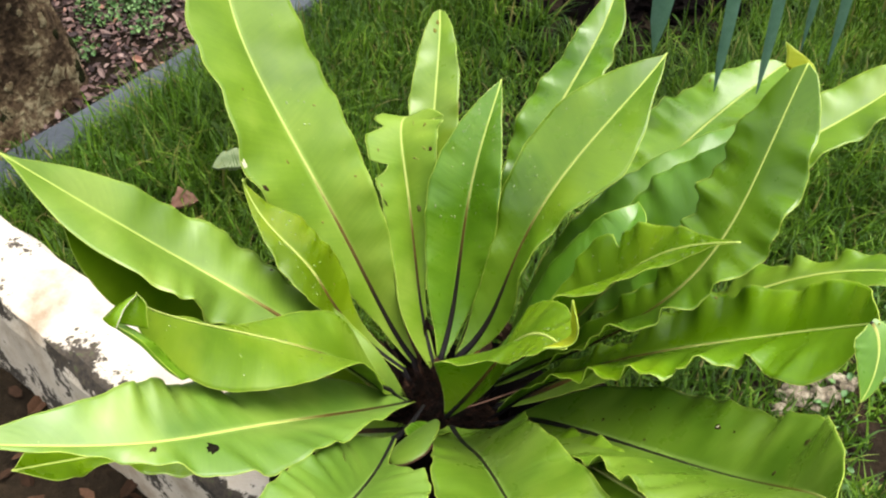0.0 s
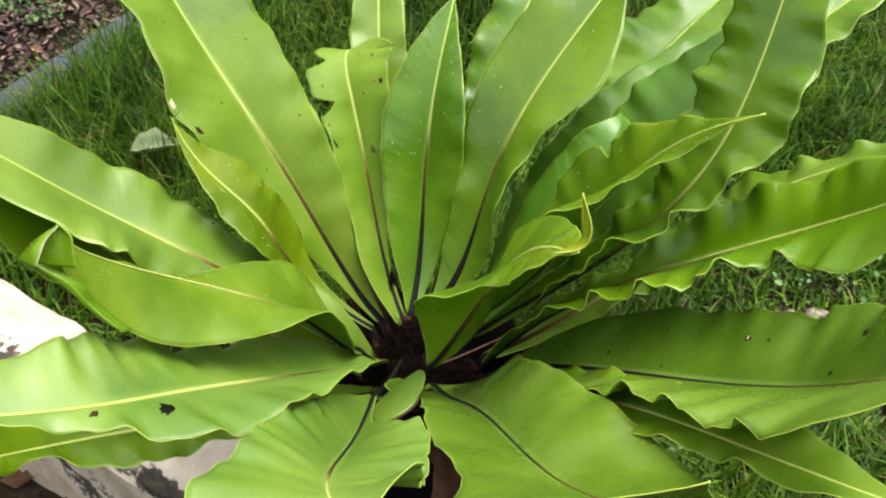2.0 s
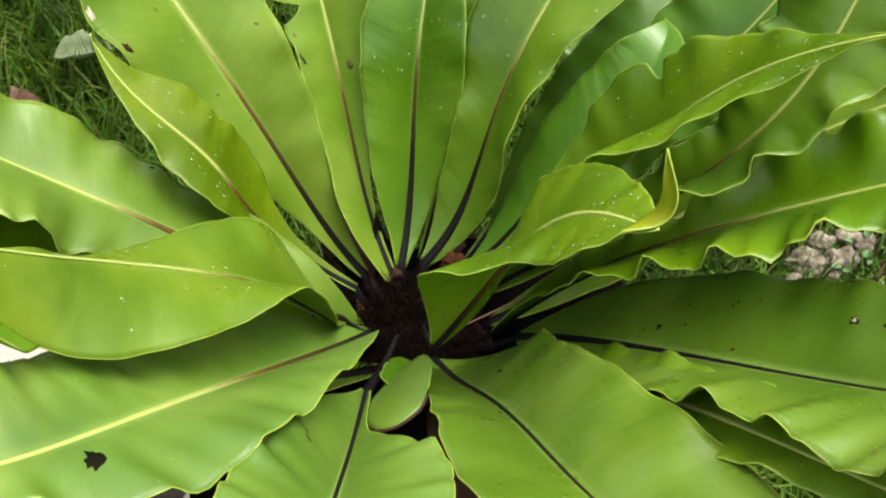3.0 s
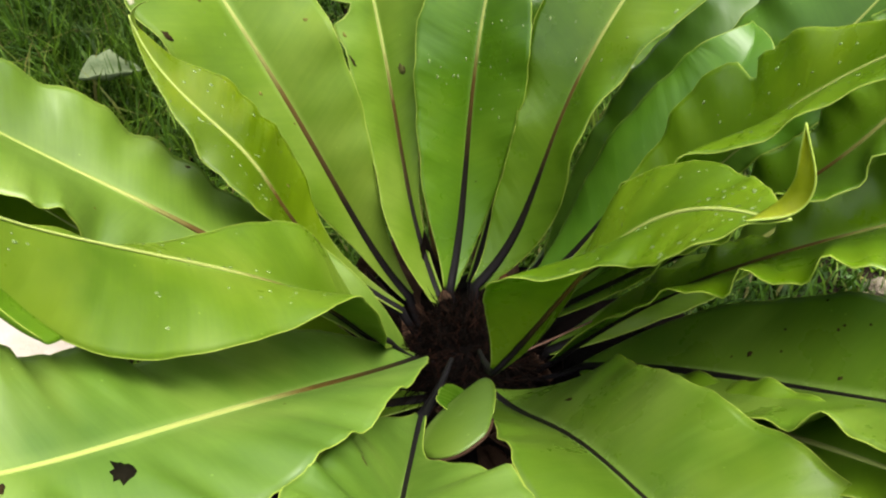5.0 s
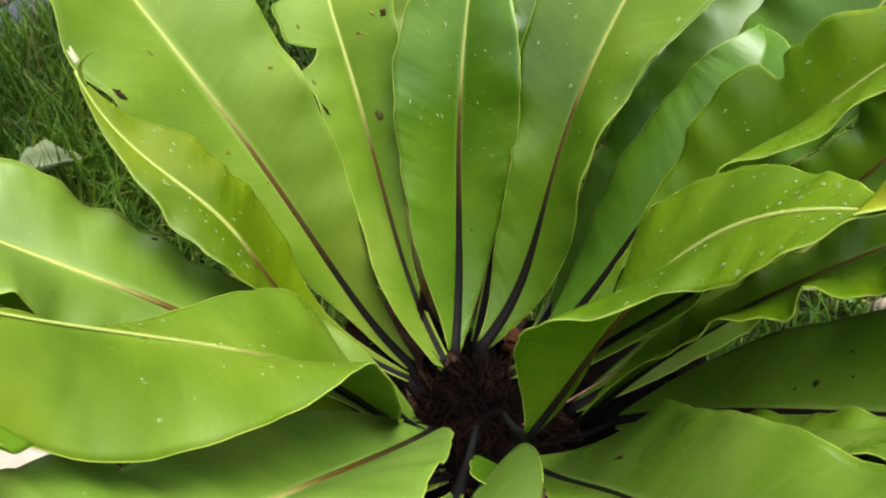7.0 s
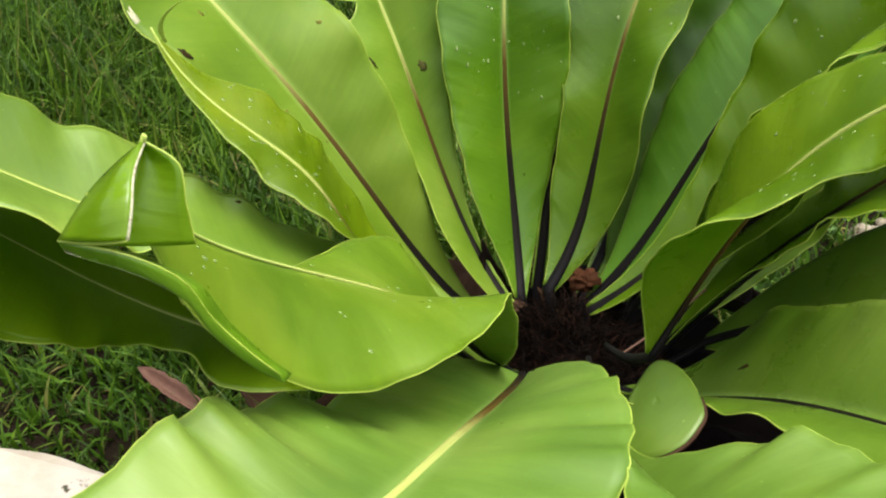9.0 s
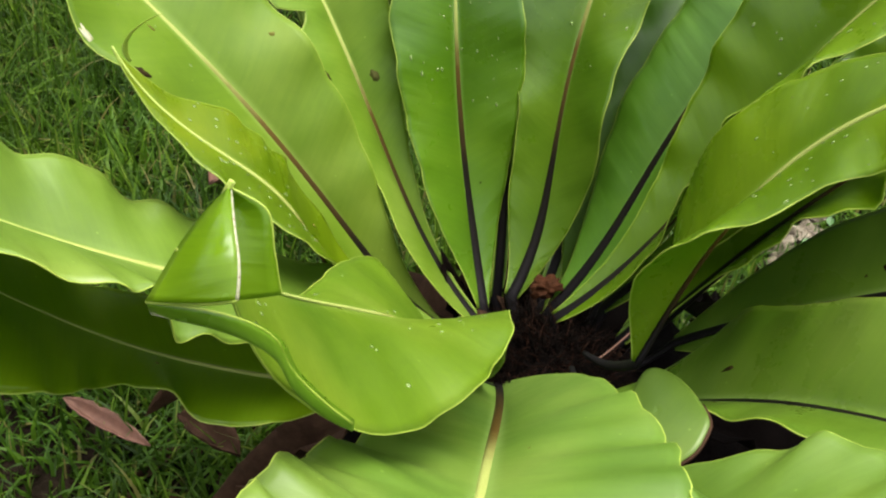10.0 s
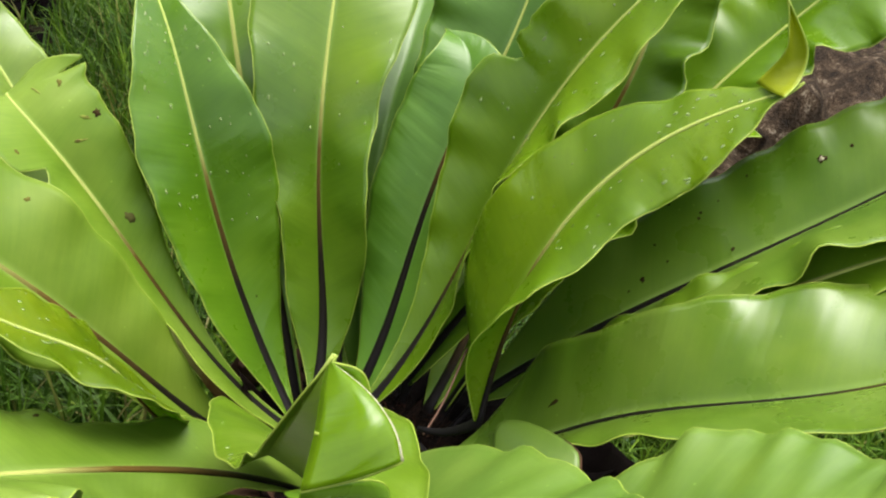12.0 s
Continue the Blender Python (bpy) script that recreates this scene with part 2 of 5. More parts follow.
ROCK = simple_material("brown_rock", [(0.36, (0.012, 0.008, 0.005)), (0.47, (0.042, 0.027, 0.015)), (0.56, (0.10, 0.066, 0.040)), (0.64, (0.34, 0.28, 0.20))], 26, 0.9, 1.0, 0.03, shine=0.15)
PALE_STONE = simple_material("pale_stone", [(0.34, (0.03, 0.022, 0.015)), (0.47, (0.12, 0.095, 0.06)), (0.58, (0.28, 0.24, 0.17)), (0.72, (0.48, 0.43, 0.34))], 40, 0.85, 0.6, 0.01)
BARK = simple_material("bark", [(0.36, (0.010, 0.007, 0.004)), (0.46, (0.045, 0.028, 0.016)), (0.54, (0.12, 0.080, 0.045)), (0.61, (0.30, 0.25, 0.15))], 9, 0.9, 1.0, 0.03, shine=0.1)
PATH_GREY = simple_material("grey_path", [(0.3, (0.06, 0.06, 0.062)), (0.7, (0.13, 0.13, 0.13))], 20, 0.85)
PALM = simple_material("palm_blue_green", [(0.3, (0.035, 0.095, 0.060)), (0.7, (0.10, 0.19, 0.135))], 60, 0.4, island=0.3)
RING_GREEN = simple_material("hedge", [(0.3, (0.012, 0.03, 0.008)), (0.5, (0.03, 0.07, 0.018)), (0.7, (0.06, 0.12, 0.03))], 2.5, 0.8, 1.0, 0.1)
SPROUT = simple_material("weed_leaf", [(0.3, (0.04, 0.11, 0.02)), (0.7, (0.11, 0.21, 0.05))], 30, 0.55, island=0.5)
def water_material():
    m, nodes, links, bsdf = material("water")
    bsdf.inputs["Base Color"].default_value = (0.34, 0.46, 0.16, 1)
    bsdf.inputs["Roughness"].default_value = 0.06
    bsdf.inputs["Transmission Weight"].default_value = 0.55
    bsdf.inputs["IOR"].default_value = 1.33
    return m


WATER = water_material()
BROWN_SPOT = simple_material("necrotic_spot", [(0.3, (0.008, 0.006, 0.003)), (0.7, (0.05, 0.030, 0.010))], 160, 0.8, shine=0.05)
RUST_SCRAP = simple_material("rust_scrap", [(0.3, (0.022, 0.008, 0.003)), (0.7, (0.065, 0.022, 0.008))], 90, 0.8, shine=0.1)
RUST_SPOT = simple_material("rusty_spot", [(0.3, (0.075, 0.062, 0.012)), (0.7, (0.15, 0.14, 0.025))], 160, 0.8, shine=0.1)


def grass_material():
    m, nodes, links, bsdf = material("grass_blade")
    g = nodes.new("ShaderNodeNewGeometry")
    r = ramp(nodes, [(0.0, (0.012, 0.045, 0.004)), (0.4, (0.032, 0.100, 0.007)), (0.72, (0.070, 0.170, 0.011)), (0.92, (0.15, 0.27, 0.022)), (0.97, (0.22, 0.19, 0.07))])
    links.new(g.outputs["Random Per Island"], r.inputs[0])
    n = texture(nodes, links, 3.0)
    col = mixer(nodes, links, r.outputs[0], (0.09, 0.13, 0.011), calc(nodes, links, "MULTIPLY", n.outputs[0], 0.45))
    tuft = texture(nodes, links, 7.0, 3.0, 0.6)
    tone = ramp(nodes, [(0.36, (0.55, 0.6, 0.52)), (0.62, (1.3, 1.25, 1.1))])
    links.new(tuft.outputs[0], tone.inputs[0])
    col = mixer(nodes, links, col, tone.outputs[0], 1.0, "MULTIPLY")
    links.new(col, bsdf.inputs["Base Color"])
    bsdf.inputs["Roughness"].default_value = 0.5
    bsdf.inputs["Specular IOR Level"].default_value = 0.2
    tr = nodes.new("ShaderNodeBsdfTranslucent")
    links.new(col, tr.inputs["Color"])
    mix = nodes.new("ShaderNodeMixShader")
    mix.inputs[0].default_value = 0.3
    links.new(bsdf.outputs[0], mix.inputs[1])
    links.new(tr.outputs[0], mix.inputs[2])
    links.new(mix.outputs[0], nodes["Material Output"].inputs["Surface"])
    return m


GRASS = grass_material()


def slab_material():
    """Cream concrete with black mould that hangs in patches over the worn side face."""
    m, nodes, links, bsdf = material("mouldy_concrete")
    n = texture(nodes, links, 6.0, 8.0, 0.65)
    fine = texture(nodes, links, 60.0, 6.0, 0.7)
    stone = ramp(nodes, [(0.32, (0.28, 0.21, 0.14)), (0.46, (0.47, 0.40, 0.31)), (0.68, (0.62, 0.56, 0.47))])
    links.new(n.outputs[0], stone.inputs[0])
    sep = nodes.new("ShaderNodeSeparateXYZ")
    links.new(nodes.new("ShaderNodeUVMap").outputs[0], sep.inputs[0])
    amount = calc(nodes, links, "ADD", calc(nodes, links, "MULTIPLY", sep.outputs[1], 0.20), calc(nodes, links, "ADD", calc(nodes, links, "MULTIPLY", n.outputs[0], 1.0), calc(nodes, links, "MULTIPLY", fine.outputs[0], 0.3)))
    mask = ramp(nodes, [(0.79, (0, 0, 0)), (0.83, (1, 1, 1))])
    links.new(amount, mask.inputs[0])
    dirt = ramp(nodes, [(0.35, (0.012, 0.010, 0.008)), (0.6, (0.06, 0.045, 0.03)), (0.75, (0.05, 0.09, 0.02))])
    links.new(fine.outputs[0], dirt.inputs[0])
    links.new(mixer(nodes, links, stone.outputs[0], dirt.outputs[0], mask.outputs[0]), bsdf.inputs["Base Color"])
    bsdf.inputs["Roughness"].default_value = 0.9
    bump(nodes, links, fine.outputs[0], 0.5, 0.006, bsdf)
    return m


SLAB = slab_material()


# ---- builders ----
def link_mesh(name, verts, faces, mat, parent=None, uvs=None, smooth=True, label=""):
    me = bpy.data.meshes.new(name)
    me.from_pydata([tuple(map(float, v)) for v in verts], [], [tuple(map(int, f)) for f in faces])
    me.materials.append(mat)
    if uvs is not None:
        lay = me.uv_layers.new(name="uv")
        idx = np.empty(len(me.loops), dtype=np.int32)
        me.loops.foreach_get("vertex_index", idx)
        lay.data.foreach_set("uv", np.asarray(uvs, dtype=np.float32)[idx].ravel())
    if smooth:
        me.polygons.foreach_set("use_smooth", np.ones(len(me.polygons), dtype=bool))
    me.update()
    ob = new(name, me)
    ob.parent = parent
    if label:
        ob["label"] = label
    return ob


def bezier(points, s):
    n = len(points) - 1
    return sum(math.comb(n, i) * (s ** i * (1 - s) ** (n - i))[:, None] * np.array(p) for i, p in enumerate(points))


def glide(xs, ys, s):
    """Smooth curve through the stations."""
    xs, ys = np.array(xs, float), np.array(ys, float)
    m = np.gradient(ys, xs)
    i = np.clip(np.searchsorted(xs, s) - 1, 0, len(xs) - 2)
    h = xs[i + 1] - xs[i]
    t = np.clip((s - xs[i]) / h, 0, 1)
    return (2*t**3 - 3*t**2 + 1)*ys[i] + (t**3 - 2*t**2 + t)*h*m[i] + (-2*t**3 + 3*t**2)*ys[i + 1] + (t**3 - t**2)*h*m[i + 1]


def tube(points, radii, sides=6, flat=1.0, up=None):
    """Rings round a line; returns vertices, faces and (along, round) coordinates."""
    p = np.asarray(points, float)
    t = np.gradient(p, axis=0)
    t /= np.linalg.norm(t, axis=1)[:, None] + 1e-9
    ref = np.asarray(up, float) if up is not None else np.tile([0.13, 0.21, 0.97], (len(p), 1))
    a = np.cross(t, ref)
    a /= np.linalg.norm(a, axis=1)[:, None] + 1e-9
    b = np.cross(a, t)
    ang = np.linspace(0, 2 * np.pi, sides, endpoint=False)
    ring = np.cos(ang)[None, :, None] * a[:, None] + flat * np.sin(ang)[None, :, None] * b[:, None]
    v = (p[:, None] + np.asarray(radii)[:, None, None] * ring).reshape(-1, 3)
    k, n = len(p), sides
    f = [(i*n + j, i*n + (j+1) % n, (i+1)*n + (j+1) % n, (i+1)*n + j) for i in range(k-1) for j in range(n)]
    f += [tuple(range(n))[::-1], tuple((k-1)*n + j for j in range(n))]
    uv = np.stack([np.repeat(np.linspace(0, 1, k), n), np.tile(ang / 6.283, k)], 1)
    return v, f, uv


# ---- the fern ----
fern = new("birds_nest_fern")
tagged(fern, "large glossy bright green bird's nest fern rosette growing in grass", "fern")
WIDE = (0, 0.15, 0.35, 0.55, 0.75, 0.92, 1.0)
LIFT = (0, 0.35, 0.7, 1.0)
RIB_DARK = {}
SURFACE = {}


def blade_surface(rib, left, right, lift_l, lift_r, ruffle, waves, bites, seed, ns=88, nv=13, blunt=0.0, rounded=False):
    s = np.linspace(0, 1, ns)
    r = bezier(rib, s)
    t = np.gradient(r, axis=0)
    t /= np.linalg.norm(t, axis=1)[:, None]
    d = np.array(rib[-1]) - np.array(rib[0])
    h = np.array([d[0], d[1], 0]) / np.hypot(d[0], d[1])
    side = np.array([-h[1], h[0], 0])
    sd = side - (t @ side)[:, None] * t
    sd /= np.linalg.norm(sd, axis=1)[:, None]
    nrm = np.cross(t, sd)
    rng = np.random.default_rng(seed)
    cols, vs = [], []
    for sg, w, a in ((1, left, lift_l), (-1, right, lift_r)):
        wide = np.maximum(glide(WIDE, (0.006, *w, 0.8 * w[4] if rounded else blunt), s), 0.0)
        if rounded:
            wide = wide * np.sqrt(np.clip(1 - (np.clip(s - 0.86, 0, 1) / 0.14) ** 2, 0, 1))
        wide = np.where((s > 0.97) & (blunt == 0) & (not rounded), wide * np.sqrt(np.clip((1 - s) / 0.03, 0, 1)), wide)
        ph = rng.uniform(0, 6.28, 5)
        wide = wide * (1 + 0.014 * np.sin(waves * 2.2 * 6.28 * s + ph[0]) * np.clip(s * 4, 0, 1) + 0.005 * np.sin(waves * 4.7 * 6.28 * s + ph[1]))
        for bs, c, half, deep in bites:
            if bs == sg:
                wide = wide * (1 - deep * np.exp(-((s - c) / half) ** 4) * (1 + 0.15 * np.sin(s * 400)))
        ang = np.radians(glide(LIFT, a, s))
        dirv = sg * np.cos(ang)[:, None] * sd + np.sin(ang)[:, None] * nrm
        up = np.cross(t, dirv) * sg
        wave = np.sin(waves * 6.28 * s + ph[2] + 0.9 * np.sin(2.6 * 6.28 * s + ph[3])) + 0.45 * np.sin(waves * 2.3 * 6.28 * s + ph[4])
        env = ruffle * np.clip((s - 0.12) * 4, 0, 1) * np.clip((1 - s) * 5, 0, 1)
        side_cols = []
        for k in range(1, nv + 1):
            q = k / nv
            off = env * wave * q ** 1.7 + 0.10 * wide * q * (1 - q)
            side_cols.append(r + (wide * q)[:, None] * dirv + off[:, None] * up)
        cols.append(side_cols)
    return s, r, t, nrm, cols


def frond(rib, left, right, lift_l, lift_r, look="fresh", dark=0.4, ruffle=0.004, waves=6, bites=(), thick=1.0, blunt=0.0, rounded=False, ribbed=True, name="frond", label="", key="", span=(0.0, 1.0), seed=11, rib_end=1.0):
    nv = 13
    s, r, t, nrm, (lc, rc) = blade_surface(rib, left, right, lift_l, lift_r, ruffle, waves, bites, seed, nv=nv, blunt=blunt, rounded=rounded)
    SURFACE[key] = (r, nrm, lc, rc)
    rows = lc[::-1] + [r] + rc
    v = np.stack(rows, 1)
    ns, nc = v.shape[:2]
    faces = [(i*nc + j, (i+1)*nc + j, (i+1)*nc + j + 1, i*nc + j + 1) for i in range(ns - 1) for j in range(nc - 1)]
    uv = np.stack([np.repeat(span[0] + (span[1] - span[0]) * s, nc), np.tile(np.linspace(1, -1, nc), ns)], 1)
    blade = link_mesh(name, v.reshape(-1, 3), faces, LEAF[look], fern, uv, label=label)
    solid = blade.modifiers.new("thickness", "SOLIDIFY")
    solid.thickness, solid.offset = 0.0009, 0.0
    tone = round(dark, 2)
    if tone not in RIB_DARK:
        RIB_DARK[tone] = rib_material("midrib", dark)
    rad = thick * (0.0040 * (1 - s) ** 2.0 + 0.0011 + 0.0005 * (1 - s))
    line, up = r + nrm * 0.0006, nrm
    if key:
        # the bare black stalk runs on into the heart
        k = np.linspace(0, 1, 8)[:-1, None]
        inner = np.array([0.4 * r[0, 0], 0.4 * r[0, 1], r[0, 2] - 0.04])
        line = np.concatenate([inner + (r[0] - inner) * k + np.array([0, 0, -0.008]) * np.sin(np.pi * k), line])
        rad = np.concatenate([np.linspace(0.35, 0.85, 7) * rad[0], rad])
        up = np.concatenate([np.repeat(nrm[:1], 7, axis=0), nrm])
    along = np.concatenate([np.zeros(7), s]) if key else s
    kept = along <= rib_end
    tv, tf, tu = tube(line[kept], rad[kept], 8, 0.55, up[kept])
    tu[:, 0] = np.repeat(along[kept], 8)
    if ribbed:
        link_mesh("midrib", tv, tf, RIB_DARK[tone], blade, tu)
    edge = np.concatenate([lc[-1], rc[-1][::-1]])
    ev, ef, eu = tube(edge, np.full(len(edge), 0.00052), 5)
    link_mesh("margin", ev, ef, MARGIN, blade, eu, label="pale thickened frond edge")
    return blade


frond([(-0.044, 0.099, 0.378), (-0.127, 0.178, 0.449), (-0.123, 0.176, 0.650), (-0.331, 0.370, 0.720), (-0.318, 0.508, 0.825)],
      (0.019, 0.058, 0.102, 0.088, 0.072), (0.024, 0.061, 0.079, 0.089, 0.079),
      (14, 11, 34, 16), (26, 32, 4, 14), rounded=True, look="matt", dark=0.40, ruffle=0.006, waves=5, key="big_left", seed=3)
frond([(-0.057, 0.048, 0.420), (-0.227, 0.118, 0.514), (-0.112, 0.081, 0.609), (-0.238, 0.103, 0.598), (-0.263, 0.152, 0.695)],
      (0.006, 0.043, 0.047, 0.026, 0.006), (0.019, 0.058, 0.049, 0.045, 0.015),
      (49, 34, 3, -3), (20, -9, -1, -5), look="citron", dark=0.36, ruffle=0.002, waves=4, key="yellow_left", seed=39)
frond([(-0.008, 0.071, 0.375), (-0.064, 0.210, 0.449), (-0.019, 0.256, 0.574), (-0.099, 0.339, 0.670), (-0.042, 0.374, 0.620)],
      (0.040, 0.046, 0.048, 0.053, 0.027), (0.007, 0.023, 0.048, 0.058, 0.059),
      (42, 42, 15, -6), (32, 25, 28, 10), look="matt", dark=0.40, ruffle=0.002, waves=5, blunt=0.008, bites=((1, 0.62, 0.025, 0.45), (1, 0.80, 0.03, 0.4), (-1, 0.86, 0.02, 0.35)), key="torn", seed=3)
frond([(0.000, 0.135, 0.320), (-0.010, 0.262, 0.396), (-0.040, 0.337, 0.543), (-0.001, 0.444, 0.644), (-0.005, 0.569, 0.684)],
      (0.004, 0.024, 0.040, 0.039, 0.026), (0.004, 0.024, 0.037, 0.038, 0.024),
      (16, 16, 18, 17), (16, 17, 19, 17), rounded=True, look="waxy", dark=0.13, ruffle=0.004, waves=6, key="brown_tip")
frond([(-0.004, 0.095, 0.389), (0.040, 0.217, 0.460), (0.016, 0.220, 0.589), (0.062, 0.275, 0.671), (0.084, 0.349, 0.710)],
      (0.038, 0.054, 0.061, 0.043, 0.016), (0.026, 0.051, 0.062, 0.036, 0.009),
      (39, 25, 16, 27), (-21, 23, 33, 14), look="fresh", dark=0.45, ruffle=0.002, waves=4, key="center", seed=70)
frond([(0.022, 0.090, 0.397), (0.131, 0.149, 0.468), (0.058, 0.177, 0.596), (0.218, 0.211, 0.718), (0.303, 0.306, 0.785)],
      (0.030, 0.039, 0.063, 0.071, 0.034), (0.027, 0.053, 0.055, 0.072, 0.021),
      (17, 27, 15, 18), (-38, 35, 9, -7), look="fresh", dark=0.46, ruffle=0.003, waves=4, key="back_right", seed=0)
frond([(0.024, 0.114, 0.373), (0.086, 0.204, 0.525), (0.118, 0.307, 0.668), (0.219, 0.359, 0.711), (0.255, 0.475, 0.778)],
      (0.006, 0.023, 0.047, 0.037, 0.027), (0.009, 0.029, 0.042, 0.040, 0.032),
      (17, 11, 0, 5), (15, 15, 16, 16), rounded=True, look="fresh", dark=0.35, ruffle=0.005, waves=7, key="back_upper", seed=93)
frond([(0.033, 0.039, 0.412), (0.161, 0.007, 0.497), (0.222, 0.057, 0.622), (0.223, -0.037, 0.771), (0.296, -0.130, 0.864)],
      (0.019, 0.048, 0.071, 0.039, 0.011), (0.036, 0.077, 0.097, 0.056, 0.006),
      (34, 50, 26, -14), (7, 40, 18, -24), look="young", dark=0.38, ruffle=0.004, waves=6, bites=((1, 0.582, 0.016, 0.34), (1, 0.615, 0.014, 0.12)), key="notch", seed=18)
frond([(0.050, 0.067, 0.386), (0.160, 0.068, 0.481), (0.148, 0.115, 0.560), (0.243, 0.037, 0.664), (0.260, 0.144, 0.661)],
      (0.029, 0.049, 0.056, 0.052, 0.032), (0.040, 0.050, 0.053, 0.040, 0.016),
      (-23, -1, 0, 17), (15, 15, 12, 10), look="dusky", dark=0.62, ruffle=0.001, waves=3, key="inner_right", seed=35, rib_end=0.6)
frond([(0.058, 0.096, 0.353), (0.178, 0.175, 0.442), (0.273, 0.309, 0.536), (0.402, 0.420, 0.563), (0.559, 0.530, 0.607)],
      (0.010, 0.034, 0.063, 0.085, 0.052), (0.016, 0.031, 0.043, 0.047, 0.045),
      (15, 5, -3, 15), (14, 14, 14, 14), rounded=True, look="fresh", dark=0.6, ruffle=0.009, waves=9, key="pale_back", seed=24)
frond([(0.090, 0.086, 0.346), (0.138, 0.149, 0.478), (0.202, 0.173, 0.618), (0.355, 0.207, 0.675), (0.518, 0.333, 0.657)],
      (0.022, 0.039, 0.047, 0.043, 0.030), (0.022, 0.039, 0.050, 0.051, 0.038),
      (15, 12, 7, 6), (14, 14, 12, 10), rounded=True, ribbed=False, look="dusky", dark=0.20, thick=0.6, ruffle=0.003, waves=8, key="gap_frond", seed=7)
frond([(0.078, 0.073, 0.356), (0.162, 0.115, 0.456), (0.239, 0.112, 0.570), (0.320, 0.063, 0.669), (0.392, 0.126, 0.793)],
      (0.020, 0.044, 0.067, 0.081, 0.050), (0.022, 0.041, 0.054, 0.055, 0.046),
      (14, 16, 14, 10), (14, 14, 12, 10), rounded=True, look="dusky", dark=0.45, ruffle=0.004, waves=6, key="mid_right", seed=7)
frond([(0.076, 0.027, 0.417), (0.194, -0.045, 0.612), (0.325, -0.076, 0.703), (0.315, -0.040, 0.796), (0.392, 0.063, 0.942)],
      (0.023, 0.040, 0.053, 0.067, 0.049), (0.037, 0.075, 0.053, 0.062, 0.047),
      (-6, -3, 10, 7), (38, 57, -9, -24), rounded=True, look="fresh", dark=0.42, ruffle=0.008, waves=8, key="right_tall", seed=6)
frond([(0.095, 0.050, 0.414), (0.224, 0.193, 0.504), (0.375, 0.292, 0.577), (0.565, 0.312, 0.609), (0.706, 0.387, 0.710)],
      (0.028, 0.051, 0.053, 0.051, 0.047), (0.028, 0.051, 0.047, 0.049, 0.040),
      (15, 15, 17, 12), (16, 16, 15, 11), rounded=True, look="old", dark=0.18, ruffle=0.007, waves=7, key="far_right")
frond([(0.081, -0.015, 0.407), (0.160, -0.063, 0.593), (0.226, -0.070, 0.608), (0.451, -0.083, 0.676), (0.407, -0.229, 0.858)],
      (0.036, 0.049, 0.073, 0.055, 0.041), (0.036, 0.072, 0.108, 0.072, 0.072),
      (15, -7, 29, 14), (45, 28, 21, -9), look="young", dark=0.46, ruffle=0.008, waves=8, bites=((1, 0.64, 0.012, 0.13), (-1, 0.58, 0.012, 0.16)), key="right_flat", seed=31)
frond([(0.078, 0.002, 0.398), (0.259, 0.032, 0.442), (0.371, 0.079, 0.550), (0.442, 0.043, 0.671), (0.567, -0.069, 0.746)],
      (0.042, 0.064, 0.076, 0.030, 0.026), (0.028, 0.046, 0.064, 0.038, 0.026),
      (-10, -32, -15, -5), (14, 14, 14, 14), look="old", dark=0.18, ruffle=0.008, waves=8, key="right_behind")
frond([(0.099, -0.037, 0.424), (0.185, -0.145, 0.578), (0.330, -0.281, 0.611), (0.337, -0.326, 0.751), (0.299, -0.440, 0.895)],
      (0.058, 0.085, 0.081, 0.079, 0.031), (0.054, 0.098, 0.115, 0.106, 0.075),
      (34, 31, 31, 36), (-31, 22, 12, -2), look="sleek", dark=0.80, ruffle=0.006, waves=6, key="right_low", seed=32)
frond([(0.011, -0.046, 0.415), (0.045, -0.179, 0.499), (0.055, -0.146, 0.606), (0.073, -0.359, 0.543), (0.160, -0.446, 0.808)],
      (0.078, 0.075, 0.084, 0.090, 0.070), (0.048, 0.063, 0.085, 0.094, 0.117),
      (-7, 27, 14, -41), (42, 33, 27, 17), look="sleek", dark=0.86, ruffle=0.003, waves=4, key="front_right", seed=6)
frond([(-0.062, -0.135, 0.520), (-0.091, -0.229, 0.538), (-0.096, -0.317, 0.685), (-0.125, -0.354, 0.712), (-0.078, -0.418, 0.744)],
      (0.015, 0.076, 0.082, 0.073, 0.073), (0.044, 0.059, 0.068, 0.080, 0.115),
      (39, 20, -4, 33), (60, 56, 30, 7), rounded=True, look="sky_sheen", dark=0.62, ruffle=0.004, waves=6, key="front", seed=23)
frond([(-0.043, 0.005, 0.401), (-0.143, -0.151, 0.579), (-0.296, -0.263, 0.744), (-0.188, -0.288, 0.723), (-0.459, -0.319, 0.796)],
      (0.060, 0.089, 0.079, 0.024, 0.006), (0.062, 0.061, 0.071, 0.067, 0.029),
      (55, 31, -1, -12), (12, -1, 18, 32), look="sky_sheen", dark=0.24, ruffle=0.005, waves=7, key="left_front", seed=25)
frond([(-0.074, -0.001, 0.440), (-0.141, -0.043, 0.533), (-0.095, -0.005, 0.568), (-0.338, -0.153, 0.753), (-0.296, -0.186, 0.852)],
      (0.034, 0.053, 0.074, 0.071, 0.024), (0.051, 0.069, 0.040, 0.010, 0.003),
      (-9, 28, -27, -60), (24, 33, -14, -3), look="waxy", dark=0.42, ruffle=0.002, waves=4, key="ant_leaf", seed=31)
